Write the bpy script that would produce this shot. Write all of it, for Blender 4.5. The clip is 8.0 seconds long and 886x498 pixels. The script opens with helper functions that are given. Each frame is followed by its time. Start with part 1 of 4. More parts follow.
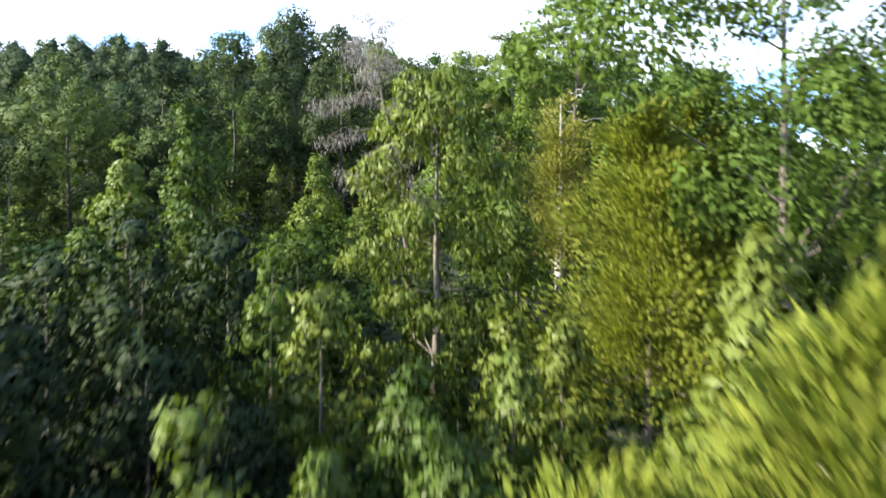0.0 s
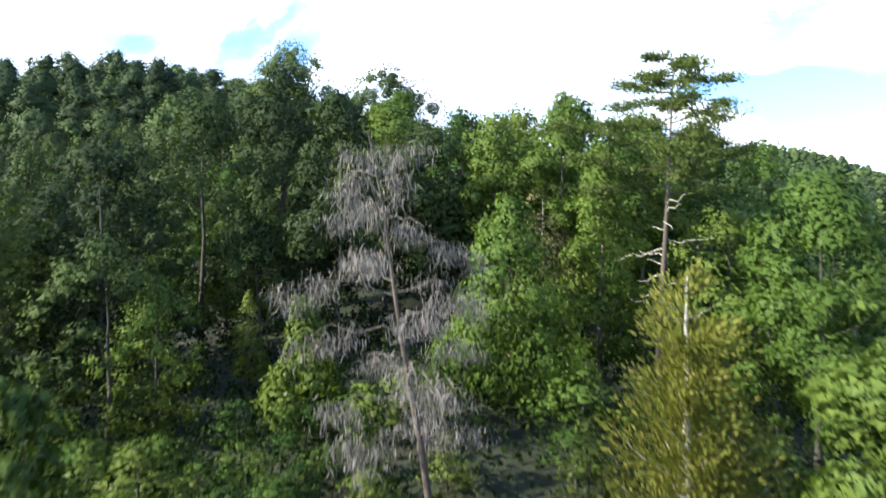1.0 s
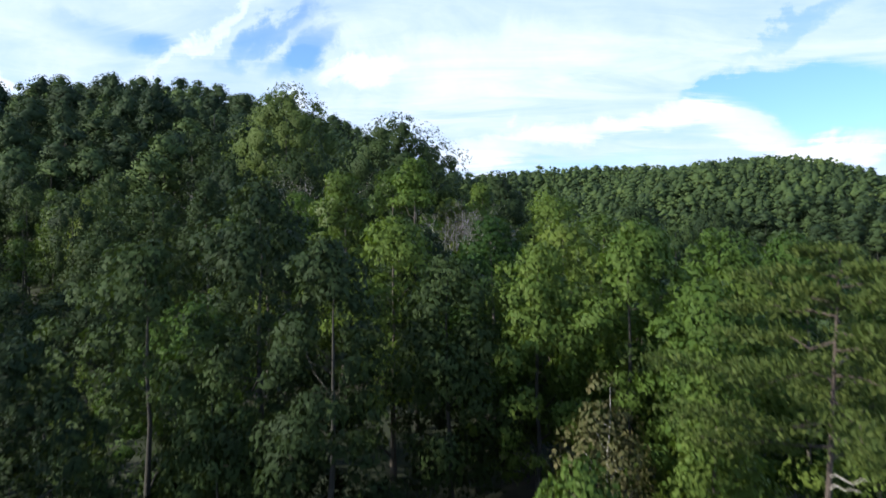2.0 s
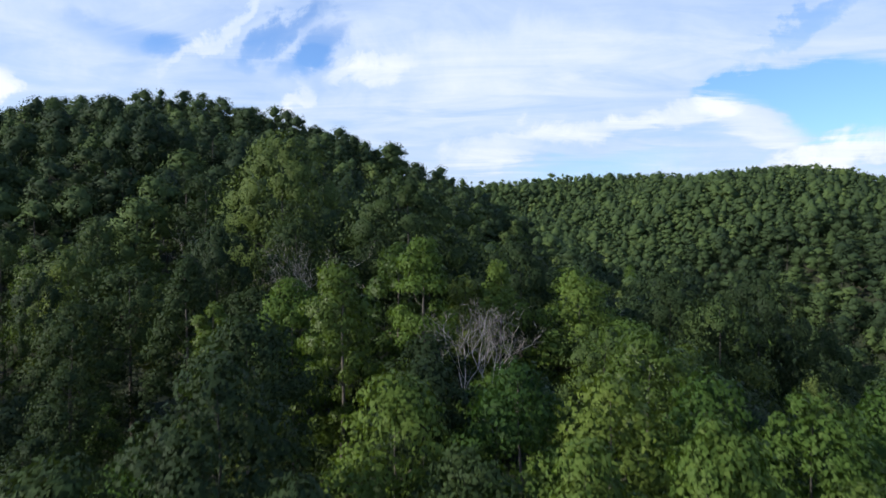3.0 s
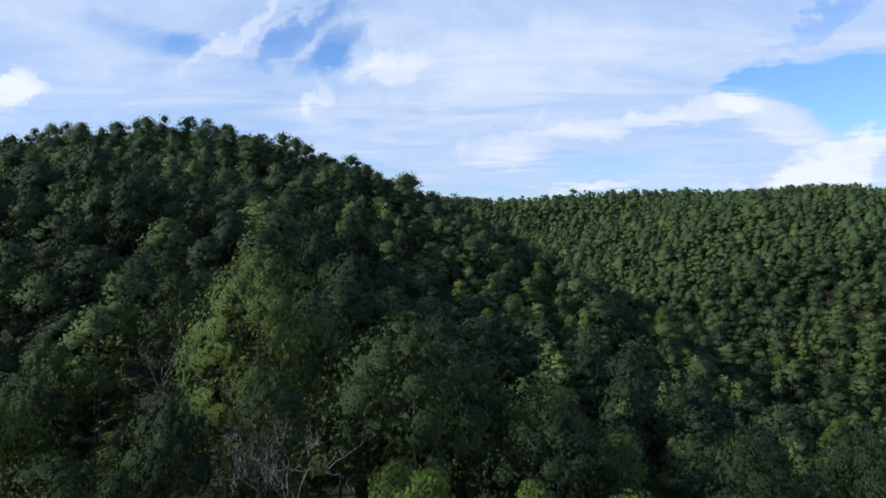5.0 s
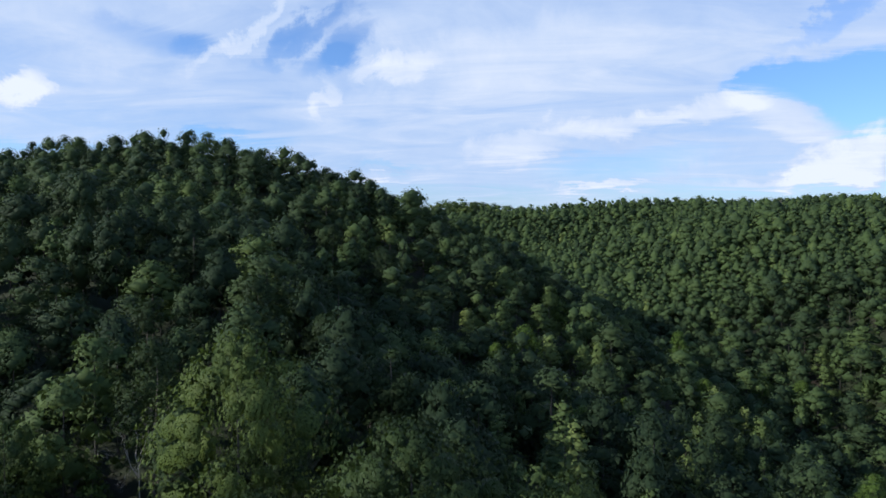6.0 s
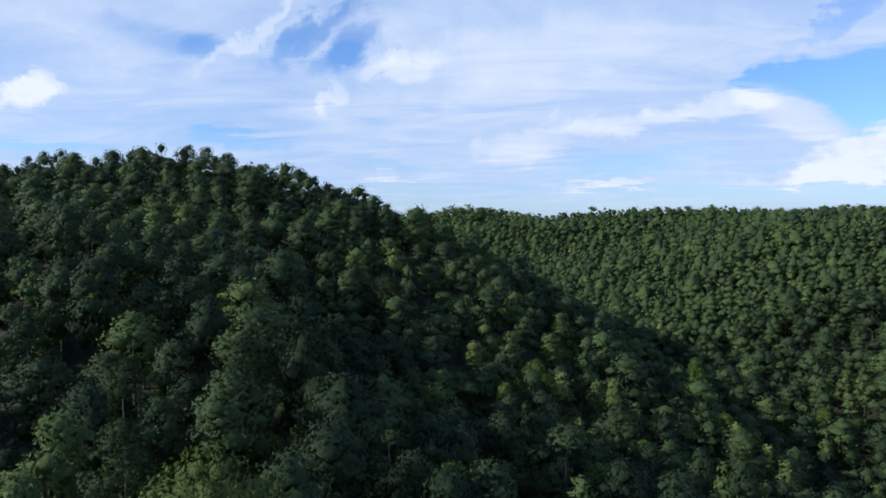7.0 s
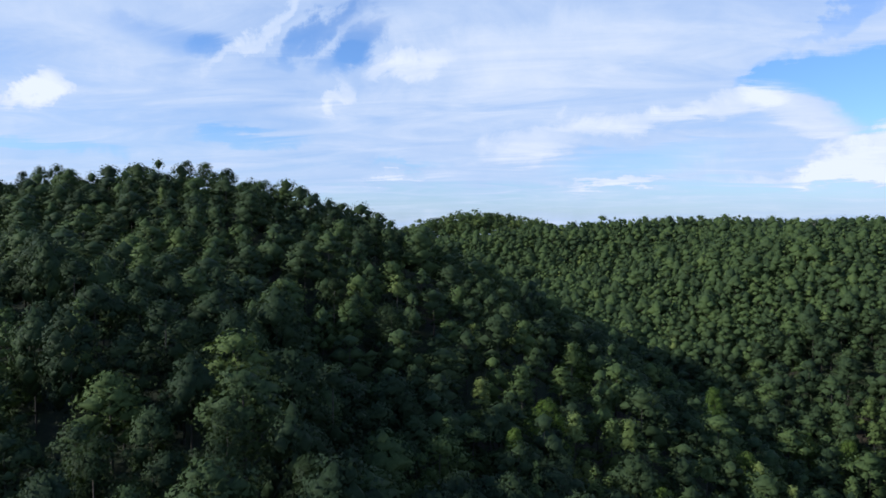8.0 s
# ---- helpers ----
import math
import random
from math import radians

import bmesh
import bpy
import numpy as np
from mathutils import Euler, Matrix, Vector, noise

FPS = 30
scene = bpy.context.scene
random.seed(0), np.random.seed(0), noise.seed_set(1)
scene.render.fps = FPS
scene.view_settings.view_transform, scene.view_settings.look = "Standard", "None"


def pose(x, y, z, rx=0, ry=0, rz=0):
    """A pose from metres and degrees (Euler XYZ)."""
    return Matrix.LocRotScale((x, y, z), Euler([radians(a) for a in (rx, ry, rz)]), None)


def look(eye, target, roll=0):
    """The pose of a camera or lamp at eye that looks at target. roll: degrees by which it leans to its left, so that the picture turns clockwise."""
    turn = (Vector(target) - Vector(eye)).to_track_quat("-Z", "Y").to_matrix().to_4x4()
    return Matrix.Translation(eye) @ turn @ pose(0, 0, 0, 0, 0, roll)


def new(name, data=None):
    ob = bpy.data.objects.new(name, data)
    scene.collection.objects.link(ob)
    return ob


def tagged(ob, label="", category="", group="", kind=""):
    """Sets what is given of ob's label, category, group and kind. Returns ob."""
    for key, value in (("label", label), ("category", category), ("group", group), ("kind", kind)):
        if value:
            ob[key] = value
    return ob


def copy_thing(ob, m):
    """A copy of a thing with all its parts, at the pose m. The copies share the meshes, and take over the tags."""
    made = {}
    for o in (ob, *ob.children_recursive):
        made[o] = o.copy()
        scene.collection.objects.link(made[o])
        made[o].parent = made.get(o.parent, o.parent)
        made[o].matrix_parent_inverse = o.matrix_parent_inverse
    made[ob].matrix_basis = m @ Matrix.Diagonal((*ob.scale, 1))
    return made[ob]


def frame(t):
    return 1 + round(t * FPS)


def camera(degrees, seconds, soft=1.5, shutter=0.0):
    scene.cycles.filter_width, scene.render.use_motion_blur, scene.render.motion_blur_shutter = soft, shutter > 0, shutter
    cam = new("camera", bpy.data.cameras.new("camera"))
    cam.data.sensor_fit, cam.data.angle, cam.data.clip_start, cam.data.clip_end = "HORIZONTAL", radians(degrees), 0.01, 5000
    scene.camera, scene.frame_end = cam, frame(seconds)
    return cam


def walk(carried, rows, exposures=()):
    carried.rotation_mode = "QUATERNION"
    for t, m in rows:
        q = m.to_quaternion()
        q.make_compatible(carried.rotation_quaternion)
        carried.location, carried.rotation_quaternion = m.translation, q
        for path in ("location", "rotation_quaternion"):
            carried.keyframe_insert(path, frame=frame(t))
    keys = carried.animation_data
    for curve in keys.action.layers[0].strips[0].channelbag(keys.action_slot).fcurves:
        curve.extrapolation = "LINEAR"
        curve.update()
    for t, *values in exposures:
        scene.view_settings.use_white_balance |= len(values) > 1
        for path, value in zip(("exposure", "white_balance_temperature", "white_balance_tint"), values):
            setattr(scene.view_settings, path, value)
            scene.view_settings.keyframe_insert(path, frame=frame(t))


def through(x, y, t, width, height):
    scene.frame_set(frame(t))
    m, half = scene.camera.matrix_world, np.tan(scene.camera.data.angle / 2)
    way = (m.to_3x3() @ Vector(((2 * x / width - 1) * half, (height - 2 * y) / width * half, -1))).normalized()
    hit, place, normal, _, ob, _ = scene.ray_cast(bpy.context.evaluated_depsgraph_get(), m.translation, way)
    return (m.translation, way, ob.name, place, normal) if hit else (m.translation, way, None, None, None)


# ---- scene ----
cam = camera(62.7, 8.0, 1.6, 0.3)
METRES, EYE, TILT, LEAN, TURN = 100.0, 7.0, -1.0, 0.0, 0.0
ROWS = [
    (0.0, 0.0, 0.0, 0.0, -0.0, 0.0, 0.0),
    (0.5, -0.0055, 0.07, 0.0408, 0.55, 0.0, -0.01),
    (1.0, -0.0107, 0.1387, 0.0822, 1.07, -0.04, -0.03),
    (1.5, -0.0161, 0.2003, 0.1259, 1.56, -0.06, -0.06),
    (2.0, -0.0209, 0.2586, 0.1724, 1.98, -0.15, -0.01),
    (3.5, -0.028, 0.3899, 0.2832, 3.12, -0.31, 0.04),
    (4.0, -0.0292, 0.4335, 0.3188, 3.48, -0.34, 0.11),
    (4.5, -0.0305, 0.4754, 0.3534, 3.84, -0.38, 0.12),
    (6.0, -0.0347, 0.6063, 0.4577, 4.77, -0.49, 0.24),
    (6.5, -0.0372, 0.6535, 0.4937, 5.05, -0.51, 0.27),
    (7.0, -0.0395, 0.7005, 0.53, 5.32, -0.57, 0.3),
    (7.5, -0.0425, 0.7477, 0.5662, 5.59, -0.61, 0.36),
    (8.0, -0.0447, 0.7943, 0.603, 5.87, -0.68, 0.38),
]
SUN_AZ, SUN_EL = 252.0, 27.0   # clockwise from straight ahead, and above the horizon
EXPOSURES = [(0.0, 1.9, 6800, 8), (0.5, 1.85, 6800, 8), (1.0, 1.5, 6450, 7), (1.5, 0.9, 6250, 7), (2.0, 0.52, 6250, 9), (3.5, 0.12, 6200, 10), (4.5, 0.05, 6100, 10), (6.0, 0.0, 6000, 10), (8.0, 0.0, 5950, 10)]
walk(cam, [(t, pose(0, 0, EYE, TILT, LEAN, TURN) @ pose(METRES * x, METRES * y, METRES * z, 90 + pitch, roll, yaw)) for t, x, y, z, yaw, pitch, roll in ROWS], EXPOSURES)


# ---- node helper ----
class Nodes:
    """Short ways to add and link shader nodes."""

    def __init__(self, tree):
        self.tree = tree
        tree.nodes.clear()

    def add(self, kind):
        return self.tree.nodes.new(kind)

    def blend(self, a, colour):
        n = self.add("ShaderNodeMix")
        n.data_type, n.blend_type = "RGBA", "MULTIPLY"
        n.inputs[0].default_value = 1.0
        self.put(n.inputs[6], a)
        n.inputs[7].default_value = (*colour, 1)
        return n.outputs[2]

    def put(self, socket, value):
        if isinstance(value, bpy.types.NodeSocket):
            self.tree.links.new(value, socket)
        else:
            socket.default_value = value

    def math(self, operation, a, b=0.0, c=0.0, clamp=False):
        n = self.add("ShaderNodeMath")
        n.operation, n.use_clamp = operation, clamp
        for socket, value in zip(n.inputs, (a, b, c)):
            self.put(socket, value)
        return n.outputs[0]

    def noise(self, vector, scale, detail=4.0, rough=0.55, distortion=0.0):
        n = self.add("ShaderNodeTexNoise")
        if vector is not None:
            self.put(n.inputs["Vector"], vector)
        for key, value in (("Scale", scale), ("Detail", detail), ("Roughness", rough), ("Distortion", distortion)):
            self.put(n.inputs[key], value)
        return n.outputs["Fac"]

    def ramp(self, fac, stops):
        n = self.add("ShaderNodeValToRGB")
        e = n.color_ramp.elements
        while len(e) < len(stops):
            e.new(0.5)
        for i, (at, colour) in enumerate(stops):
            e[i].position, e[i].color = at, (*colour, 1)
        self.put(n.inputs[0], fac)
        return n.outputs[0]

    def mix(self, fac, a, b):
        n = self.add("ShaderNodeMix")
        n.data_type = "RGBA"
        self.put(n.inputs[0], fac)
        self.put(n.inputs[6], a)
        self.put(n.inputs[7], b)
        return n.outputs[2]

    def between(self, x, lo, hi):
        n = self.add("ShaderNodeMapRange")
        n.interpolation_type = "SMOOTHSTEP"
        self.put(n.inputs[0], x)
        n.inputs[1].default_value, n.inputs[2].default_value = lo, hi
        return n.outputs[0]


# ---- sky and sun ----
def build_sky():
    world = bpy.data.worlds.new("sky")
    scene.world = world
    world.use_nodes = True
    n = Nodes(world.node_tree)
    sky = n.add("ShaderNodeTexSky")
    sky.sky_type, sky.sun_disc, sky.sun_elevation, sky.sun_rotation = "NISHITA", False, radians(SUN_EL), radians(SUN_AZ)
    sky.air_density, sky.dust_density, sky.ozone_density = 1.0, 0.6, 2.0
    blue = n.blend(sky.outputs[0], (SKY_GAIN * 0.76, SKY_GAIN * 0.96, SKY_GAIN * 1.30))
    at = n.add("ShaderNodeTexCoord").outputs["Generated"]
    xyz = n.add("ShaderNodeSeparateXYZ")
    n.put(xyz.inputs[0], at)
    az = n.math("MULTIPLY", n.math("ARCTAN2", xyz.outputs[0], xyz.outputs[1]), 57.2958)
    el = n.math("MULTIPLY", n.math("ARCSINE", xyz.outputs[2]), 57.2958)
    # the cloud sheet lies flat and far: streaks grow longer and thinner towards the horizon
    height = n.math("ADD", n.math("MAXIMUM", xyz.outputs[2], 0.0), 0.10)
    flat = n.add("ShaderNodeCombineXYZ")
    n.put(flat.inputs[0], n.math("DIVIDE", xyz.outputs[0], height))
    n.put(flat.inputs[1], n.math("DIVIDE", xyz.outputs[1], height))
    turned = n.add("ShaderNodeMapping")
    n.put(turned.inputs[0], flat.outputs[0])
    turned.inputs["Rotation"].default_value = (0, 0, radians(-24))
    turned.inputs["Scale"].default_value = (0.55, 1.0, 1.0)
    wide = n.noise(turned.outputs[0], 0.75, 3.0, 0.5, 0.6)
    wisps = n.noise(turned.outputs[0], 2.0, 9.0, 0.6, 1.2)
    fine = n.noise(at, 14.0, 10.0, 0.62, 0.4)
    coarse = n.noise(at, 5.0, 6.0, 0.55, 0.3)
    az = n.math("ADD", az, n.math("ADD", n.math("MULTIPLY", n.math("SUBTRACT", fine, 0.5), 7.0), n.math("MULTIPLY", n.math("SUBTRACT", coarse, 0.5), 7.0)))
    el = n.math("ADD", el, n.math("ADD", n.math("MULTIPLY", n.math("SUBTRACT", wisps, 0.5), 3.2), n.math("MULTIPLY", n.math("SUBTRACT", fine, 0.5), -2.6)))

    def spot(a, e, width, height, slant, lo, hi):
        """A ragged place in the sky, round the azimuth a and the elevation e."""
        da, de = n.math("SUBTRACT", az, a), n.math("SUBTRACT", el, e)
        de = n.math("SUBTRACT", de, n.math("MULTIPLY", da, slant))
        q = n.math("ADD", n.math("POWER", n.math("ABSOLUTE", n.math("DIVIDE", da, width)), 2.0), n.math("POWER", n.math("ABSOLUTE", n.math("DIVIDE", de, height)), 2.0))
        return n.between(n.math("SUBTRACT", 1.0, q), lo, hi)

    cover = n.math("ADD", n.math("MULTIPLY", n.math("SUBTRACT", wide, 0.5), 0.35), n.math("MULTIPLY", n.math("SUBTRACT", wisps, 0.5), 0.75))
    cover = n.math("ADD", cover, 0.83)
    for a, e, w, h, slant, depth in GAPS:
        cover = n.math("SUBTRACT", cover, n.math("MULTIPLY", spot(a, e, w, h, slant, -1.6, 1.0), depth))
    overhead = n.between(el, 20.0, 44.0)   # the sheet of cloud thins out high up
    cover = n.math("SUBTRACT", cover, n.math("MULTIPLY", overhead, 0.7))
    white = n.math("ADD", 0.36, n.math("MULTIPLY", n.math("SUBTRACT", wisps, 0.5), 1.0))
    white = n.math("ADD", white, n.math("MULTIPLY", n.math("SUBTRACT", fine, 0.5), 0.5))
    for a, e, w, h, slant, lift in HEAPS:
        s = spot(a, e, w, h, slant, -2.4, 1.0)
        cover = n.math("ADD", cover, n.math("MULTIPLY", s, lift * 0.8))
        white = n.math("ADD", white, n.math("MULTIPLY", s, lift * 0.8))
    cloud = n.ramp(white, [(0.0, (0.44, 0.58, 0.84)), (0.4, (0.58, 0.69, 0.89)), (0.75, (0.75, 0.81, 0.93)), (1.0, (0.89, 0.92, 0.97))])
    colour = n.mix(n.between(cover, -0.05, 1.05), blue, cloud)
    back = n.add("ShaderNodeBackground")
    n.put(back.inputs[0], colour)
    back.inputs[1].default_value = 1.0
    n.put(n.add("ShaderNodeOutputWorld").inputs[0], back.outputs[0])


SKY_GAIN = 0.14
# azimuth, elevation, half width, half height, slant, strength: blue gaps, then bright heaps
GAPS = [(-15.6, 14.5, 2.9, 1.0, 0.6, 0.58), (-11.4, 14.2, 1.8, 1.6, 0.4, 0.62), (-13.2, 12.7, 2.2, 0.8, 0.2, 0.4), (-26.5, 13.8, 3.4, 0.8, -0.15, 0.36), (-23.6, 13.2, 2.0, 0.7, -0.1, 0.3),
        (22.0, 10.3, 4.6, 1.3, -0.05, 1.1), (26.6, 8.8, 3.8, 2.2, 0.0, 1.2), (18.3, 10.9, 2.0, 0.5, 0.15, 0.5), (23.5, 14.4, 2.8, 0.6, 0.4, 0.4), (-21.5, 6.9, 3.6, 0.4, 0.0, 0.5),
        (-35.0, 5.9, 4.0, 0.5, -0.1, 0.5), (9.5, 5.0, 5.0, 1.1, 0.1, 0.3), (2.0, 2.0, 40.0, 1.2, 0.0, 0.32), (-9.0, 4.9, 3.0, 0.3, 0.0, 0.35), (-31.0, 8.5, 9.0, 3.0, 0.0, 0.16)]
HEAPS = [(-35.3, 9.7, 1.0, 0.9, 0.4, 0.8), (-8.4, 12.2, 2.1, 0.55, 0.4, 0.42), (-13.6, 9.8, 0.5, 1.0, 0.0, 0.4), (1.6, 6.2, 2.6, 0.9, 0.1, 0.5), (8.0, 8.0, 3.4, 0.6, 0.12, 0.5),
         (15.6, 8.9, 3.6, 0.7, 0.1, 0.5), (20.6, 7.6, 2.6, 0.8, -0.45, 0.45), (24.6, 4.7, 3.2, 1.0, 0.4, 0.75), (22.0, 3.3, 4.0, 0.5, 0.05, 0.5), (-10.4, 3.9, 2.2, 0.16, 0.0, 0.5),
         (7.5, 3.4, 2.4, 0.25, 0.03, 0.6), (-19.6, 14.9, 2.6, 0.6, 0.9, 0.35), (-29.0, 10.5, 7.0, 0.9, 0.1, 0.1), (2.5, 13.0, 9.0, 2.0, 0.05, 0.25), (-4.0, 9.8, 9.0, 0.8, 0.05, 0.15)]
build_sky()
sun = new("sun", bpy.data.lights.new("sun", "SUN"))
sun.data.energy, sun.data.angle, sun.data.color = 5.0, radians(1.0), (1.0, 0.93, 0.80)
to_sun = Vector((math.sin(radians(SUN_AZ)) * math.cos(radians(SUN_EL)), math.cos(radians(SUN_AZ)) * math.cos(radians(SUN_EL)), math.sin(radians(SUN_EL))))
sun.matrix_world = look(to_sun * 800, (0, 0, 0))


# ---- materials ----
def material(name):
    m = bpy.data.materials.new(name)
    m.use_nodes = True
    return m, Nodes(m.node_tree)


def leaf_material(name, stops, through=0.3, rough=0.5, tree_share=0.85, by_attribute=False, grain=2.2, mottle=0.32, gloss=0.08, rare=1.0, leaf_size=0.14, cover=0.6, relief=0.4):
    """Foliage: colour varies from tree to tree, from spray to spray and from leaf to leaf; some light passes through.
    Each spray is broken up into single leaves of leaf_size metres with gaps between them."""
    m, n = material(name)
    if by_attribute:
        tint = n.add("ShaderNodeAttribute")
        tint.attribute_name = "tint"
        tree = tint.outputs["Fac"]
    else:
        tree = n.math("POWER", n.add("ShaderNodeObjectInfo").outputs["Random"], rare)
    geometry = n.add("ShaderNodeNewGeometry")
    leaf = geometry.outputs["Random Per Island"]
    sprays = n.noise(geometry.outputs["Position"], grain, 3.0, 0.7)
    v = n.math("ADD", n.math("MULTIPLY", tree, tree_share), n.math("MULTIPLY", leaf, 1.0 - tree_share))
    v = n.math("ADD", v, n.math("MULTIPLY", n.math("SUBTRACT", sprays, 0.5), mottle))
    colour = n.ramp(v, stops)
    bump = n.add("ShaderNodeBump")
    bump.inputs["Strength"].default_value = relief
    bump.inputs["Distance"].default_value = 0.3 / grain
    n.put(bump.inputs["Height"], sprays)
    p = n.add("ShaderNodeBsdfPrincipled")
    n.put(p.inputs["Base Color"], colour)
    n.put(p.inputs["Normal"], bump.outputs[0])
    p.inputs["Roughness"].default_value = rough
    p.inputs["Specular IOR Level"].default_value = gloss
    t = n.add("ShaderNodeBsdfTranslucent")
    n.put(t.inputs[0], n.blend(colour, (1.2, 1.25, 0.6)))
    mix = n.add("ShaderNodeMixShader")
    mix.inputs[0].default_value = through
    n.put(mix.inputs[1], p.outputs[0])
    n.put(mix.inputs[2], t.outputs[0])
    cells = n.add("ShaderNodeTexVoronoi")
    n.put(cells.inputs["Vector"], geometry.outputs["Position"])
    cells.inputs["Scale"].default_value = 1.0 / leaf_size
    frayed = n.add("ShaderNodeAttribute")
    frayed.attribute_name = "frayed"
    gap = n.math("MULTIPLY", n.math("GREATER_THAN", cells.outputs["Distance"], cover), frayed.outputs["Fac"])
    clear = n.add("ShaderNodeBsdfTransparent")
    cut = n.add("ShaderNodeMixShader")
    n.put(cut.inputs[0], gap)
    n.put(cut.inputs[1], mix.outputs[0])
    n.put(cut.inputs[2], clear.outputs[0])
    n.put(n.add("ShaderNodeOutputMaterial").inputs[0], cut.outputs[0])
    return m


def bark_material(name, dark, light, scale=6.0):
    m, n = material(name)
    at = n.add("ShaderNodeTexCoord").outputs["Object"]
    stretched = n.add("ShaderNodeMapping")
    n.put(stretched.inputs[0], at)
    stretched.inputs["Scale"].default_value = (scale, scale, scale * 0.22)
    grain = n.noise(stretched.outputs[0], 3.0, 6.0, 0.65)
    blotch = n.noise(at, 0.8, 3.0)
    v = n.math("ADD", n.math("MULTIPLY", grain, 0.65), n.math("MULTIPLY", blotch, 0.35))
    p = n.add("ShaderNodeBsdfPrincipled")
    n.put(p.inputs["Base Color"], n.ramp(v, [(0.3, dark), (0.68, light)]))
    p.inputs["Roughness"].default_value = 0.85
    bump = n.add("ShaderNodeBump")
    bump.inputs["Strength"].default_value = 0.6
    bump.inputs["Distance"].default_value = 0.03
    n.put(bump.inputs["Height"], grain)
    n.put(p.inputs["Normal"], bump.outputs[0])
    n.put(n.add("ShaderNodeOutputMaterial").inputs[0], p.outputs[0])
    return m


def floor_material():
    m, n = material("forest_floor")
    at = n.add("ShaderNodeNewGeometry").outputs["Position"]
    litter = n.noise(at, 1.3, 8.0, 0.7)
    patch = n.noise(at, 0.06, 4.0)
    brown = n.ramp(litter, [(0.3, (0.014, 0.011, 0.008)), (0.7, (0.042, 0.032, 0.021))])
    green = n.ramp(litter, [(0.3, (0.010, 0.016, 0.006)), (0.7, (0.03, 0.042, 0.014))])
    p = n.add("ShaderNodeBsdfPrincipled")
    n.put(p.inputs["Base Color"], n.mix(n.between(patch, 0.32, 0.5), brown, green))
    p.inputs["Roughness"].default_value = 0.95
    bump = n.add("ShaderNodeBump")
    bump.inputs["Strength"].default_value = 0.8
    bump.inputs["Distance"].default_value = 0.15
    n.put(bump.inputs["Height"], litter)
    n.put(p.inputs["Normal"], bump.outputs[0])
    n.put(n.add("ShaderNodeOutputMaterial").inputs[0], p.outputs[0])
    return m


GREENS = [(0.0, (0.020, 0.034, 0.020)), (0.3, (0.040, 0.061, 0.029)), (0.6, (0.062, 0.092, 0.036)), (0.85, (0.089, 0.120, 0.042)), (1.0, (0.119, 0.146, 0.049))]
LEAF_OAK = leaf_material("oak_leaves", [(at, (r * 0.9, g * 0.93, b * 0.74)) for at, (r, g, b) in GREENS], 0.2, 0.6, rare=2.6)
FRESH = [(0.0, (0.026, 0.056, 0.014)), (0.3, (0.048, 0.092, 0.020)), (0.6, (0.078, 0.128, 0.025)), (1.0, (0.128, 0.170, 0.036))]
LEAF_MAPLE = leaf_material("maple_leaves", FRESH, 0.28, 0.55, rare=1.1, gloss=0.1)
LEAF_TULIP = leaf_material("tulip_tree_leaves", [(0.0, (0.048, 0.084, 0.018)), (0.5, (0.084, 0.126, 0.025)), (1.0, (0.136, 0.168, 0.036))], 0.32, 0.45, gloss=0.18)
# Yellow-green tulip tree leaves again, with sunlight put into a brighter colour.
LEAF_BRIGHT = leaf_material("sunlit_tulip_tree_leaves", [(0.0, (0.060, 0.108, 0.024)), (0.5, (0.086, 0.138, 0.030)), (1.0, (0.124, 0.172, 0.038))], 0.3, 0.5, 0.5)
# Leaves with the deep shade on the left painted into their colour.
LEAF_SHADED = leaf_material("shade_dark_leaves", [(0.0, (0.010, 0.019, 0.008)), (0.5, (0.018, 0.031, 0.011)), (1.0, (0.034, 0.052, 0.016))], 0.1, 0.5, 0.5)
LEAF_GOLD = leaf_material("yellow_green_needles", [(0.0, (0.100, 0.135, 0.022)), (0.5, (0.165, 0.195, 0.032)), (1.0, (0.25, 0.255, 0.05))], 0.35, 0.6, 0.3)
LEAF_DYING = leaf_material("fading_golden_needles", [(0.0, (0.095, 0.120, 0.024)), (0.5, (0.165, 0.175, 0.036)), (1.0, (0.26, 0.22, 0.060))], 0.3, 0.6, 0.2)
LEAF_PINE = leaf_material("pine_needles", [(0.0, (0.048, 0.074, 0.022)), (0.5, (0.080, 0.112, 0.030)), (1.0, (0.125, 0.150, 0.042))], 0.25, 0.6, 0.3)
LEAF_PALE = leaf_material("fading_leaves", [(0.0, (0.070, 0.080, 0.034)), (0.5, (0.115, 0.115, 0.050)), (1.0, (0.17, 0.145, 0.075))], 0.25, 0.6, 0.3)
LEAF_DEAD = leaf_material("dead_grey_twigs", [(0.0, (0.085, 0.078, 0.074)), (0.5, (0.15, 0.138, 0.130)), (1.0, (0.23, 0.21, 0.20))], 0.1, 0.8, 0.2)
LEAF_FAR = leaf_material("woodland_leaves", [(at, (r * 0.99, g * 1.03, b * 0.92)) for at, (r, g, b) in GREENS[:-1]] + [(1.0, (0.160, 0.200, 0.062))], 0.10, 0.65, 0.9, True, 2.0, mottle=0.22, leaf_size=0.24, cover=0.66)
# Undergrowth leaves, blackened to hold the deep shade beneath the trees.
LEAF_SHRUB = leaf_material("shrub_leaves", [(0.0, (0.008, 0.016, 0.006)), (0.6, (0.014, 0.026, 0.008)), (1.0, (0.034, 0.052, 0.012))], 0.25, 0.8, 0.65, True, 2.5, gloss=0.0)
BARK = bark_material("grey_brown_bark", (0.05, 0.042, 0.035), (0.17, 0.145, 0.12))
# A darker copy of the bark, with the shade under crowns in its colour.
BARK_DARK = bark_material("shade_darkened_bark", (0.018, 0.017, 0.014), (0.060, 0.056, 0.046))
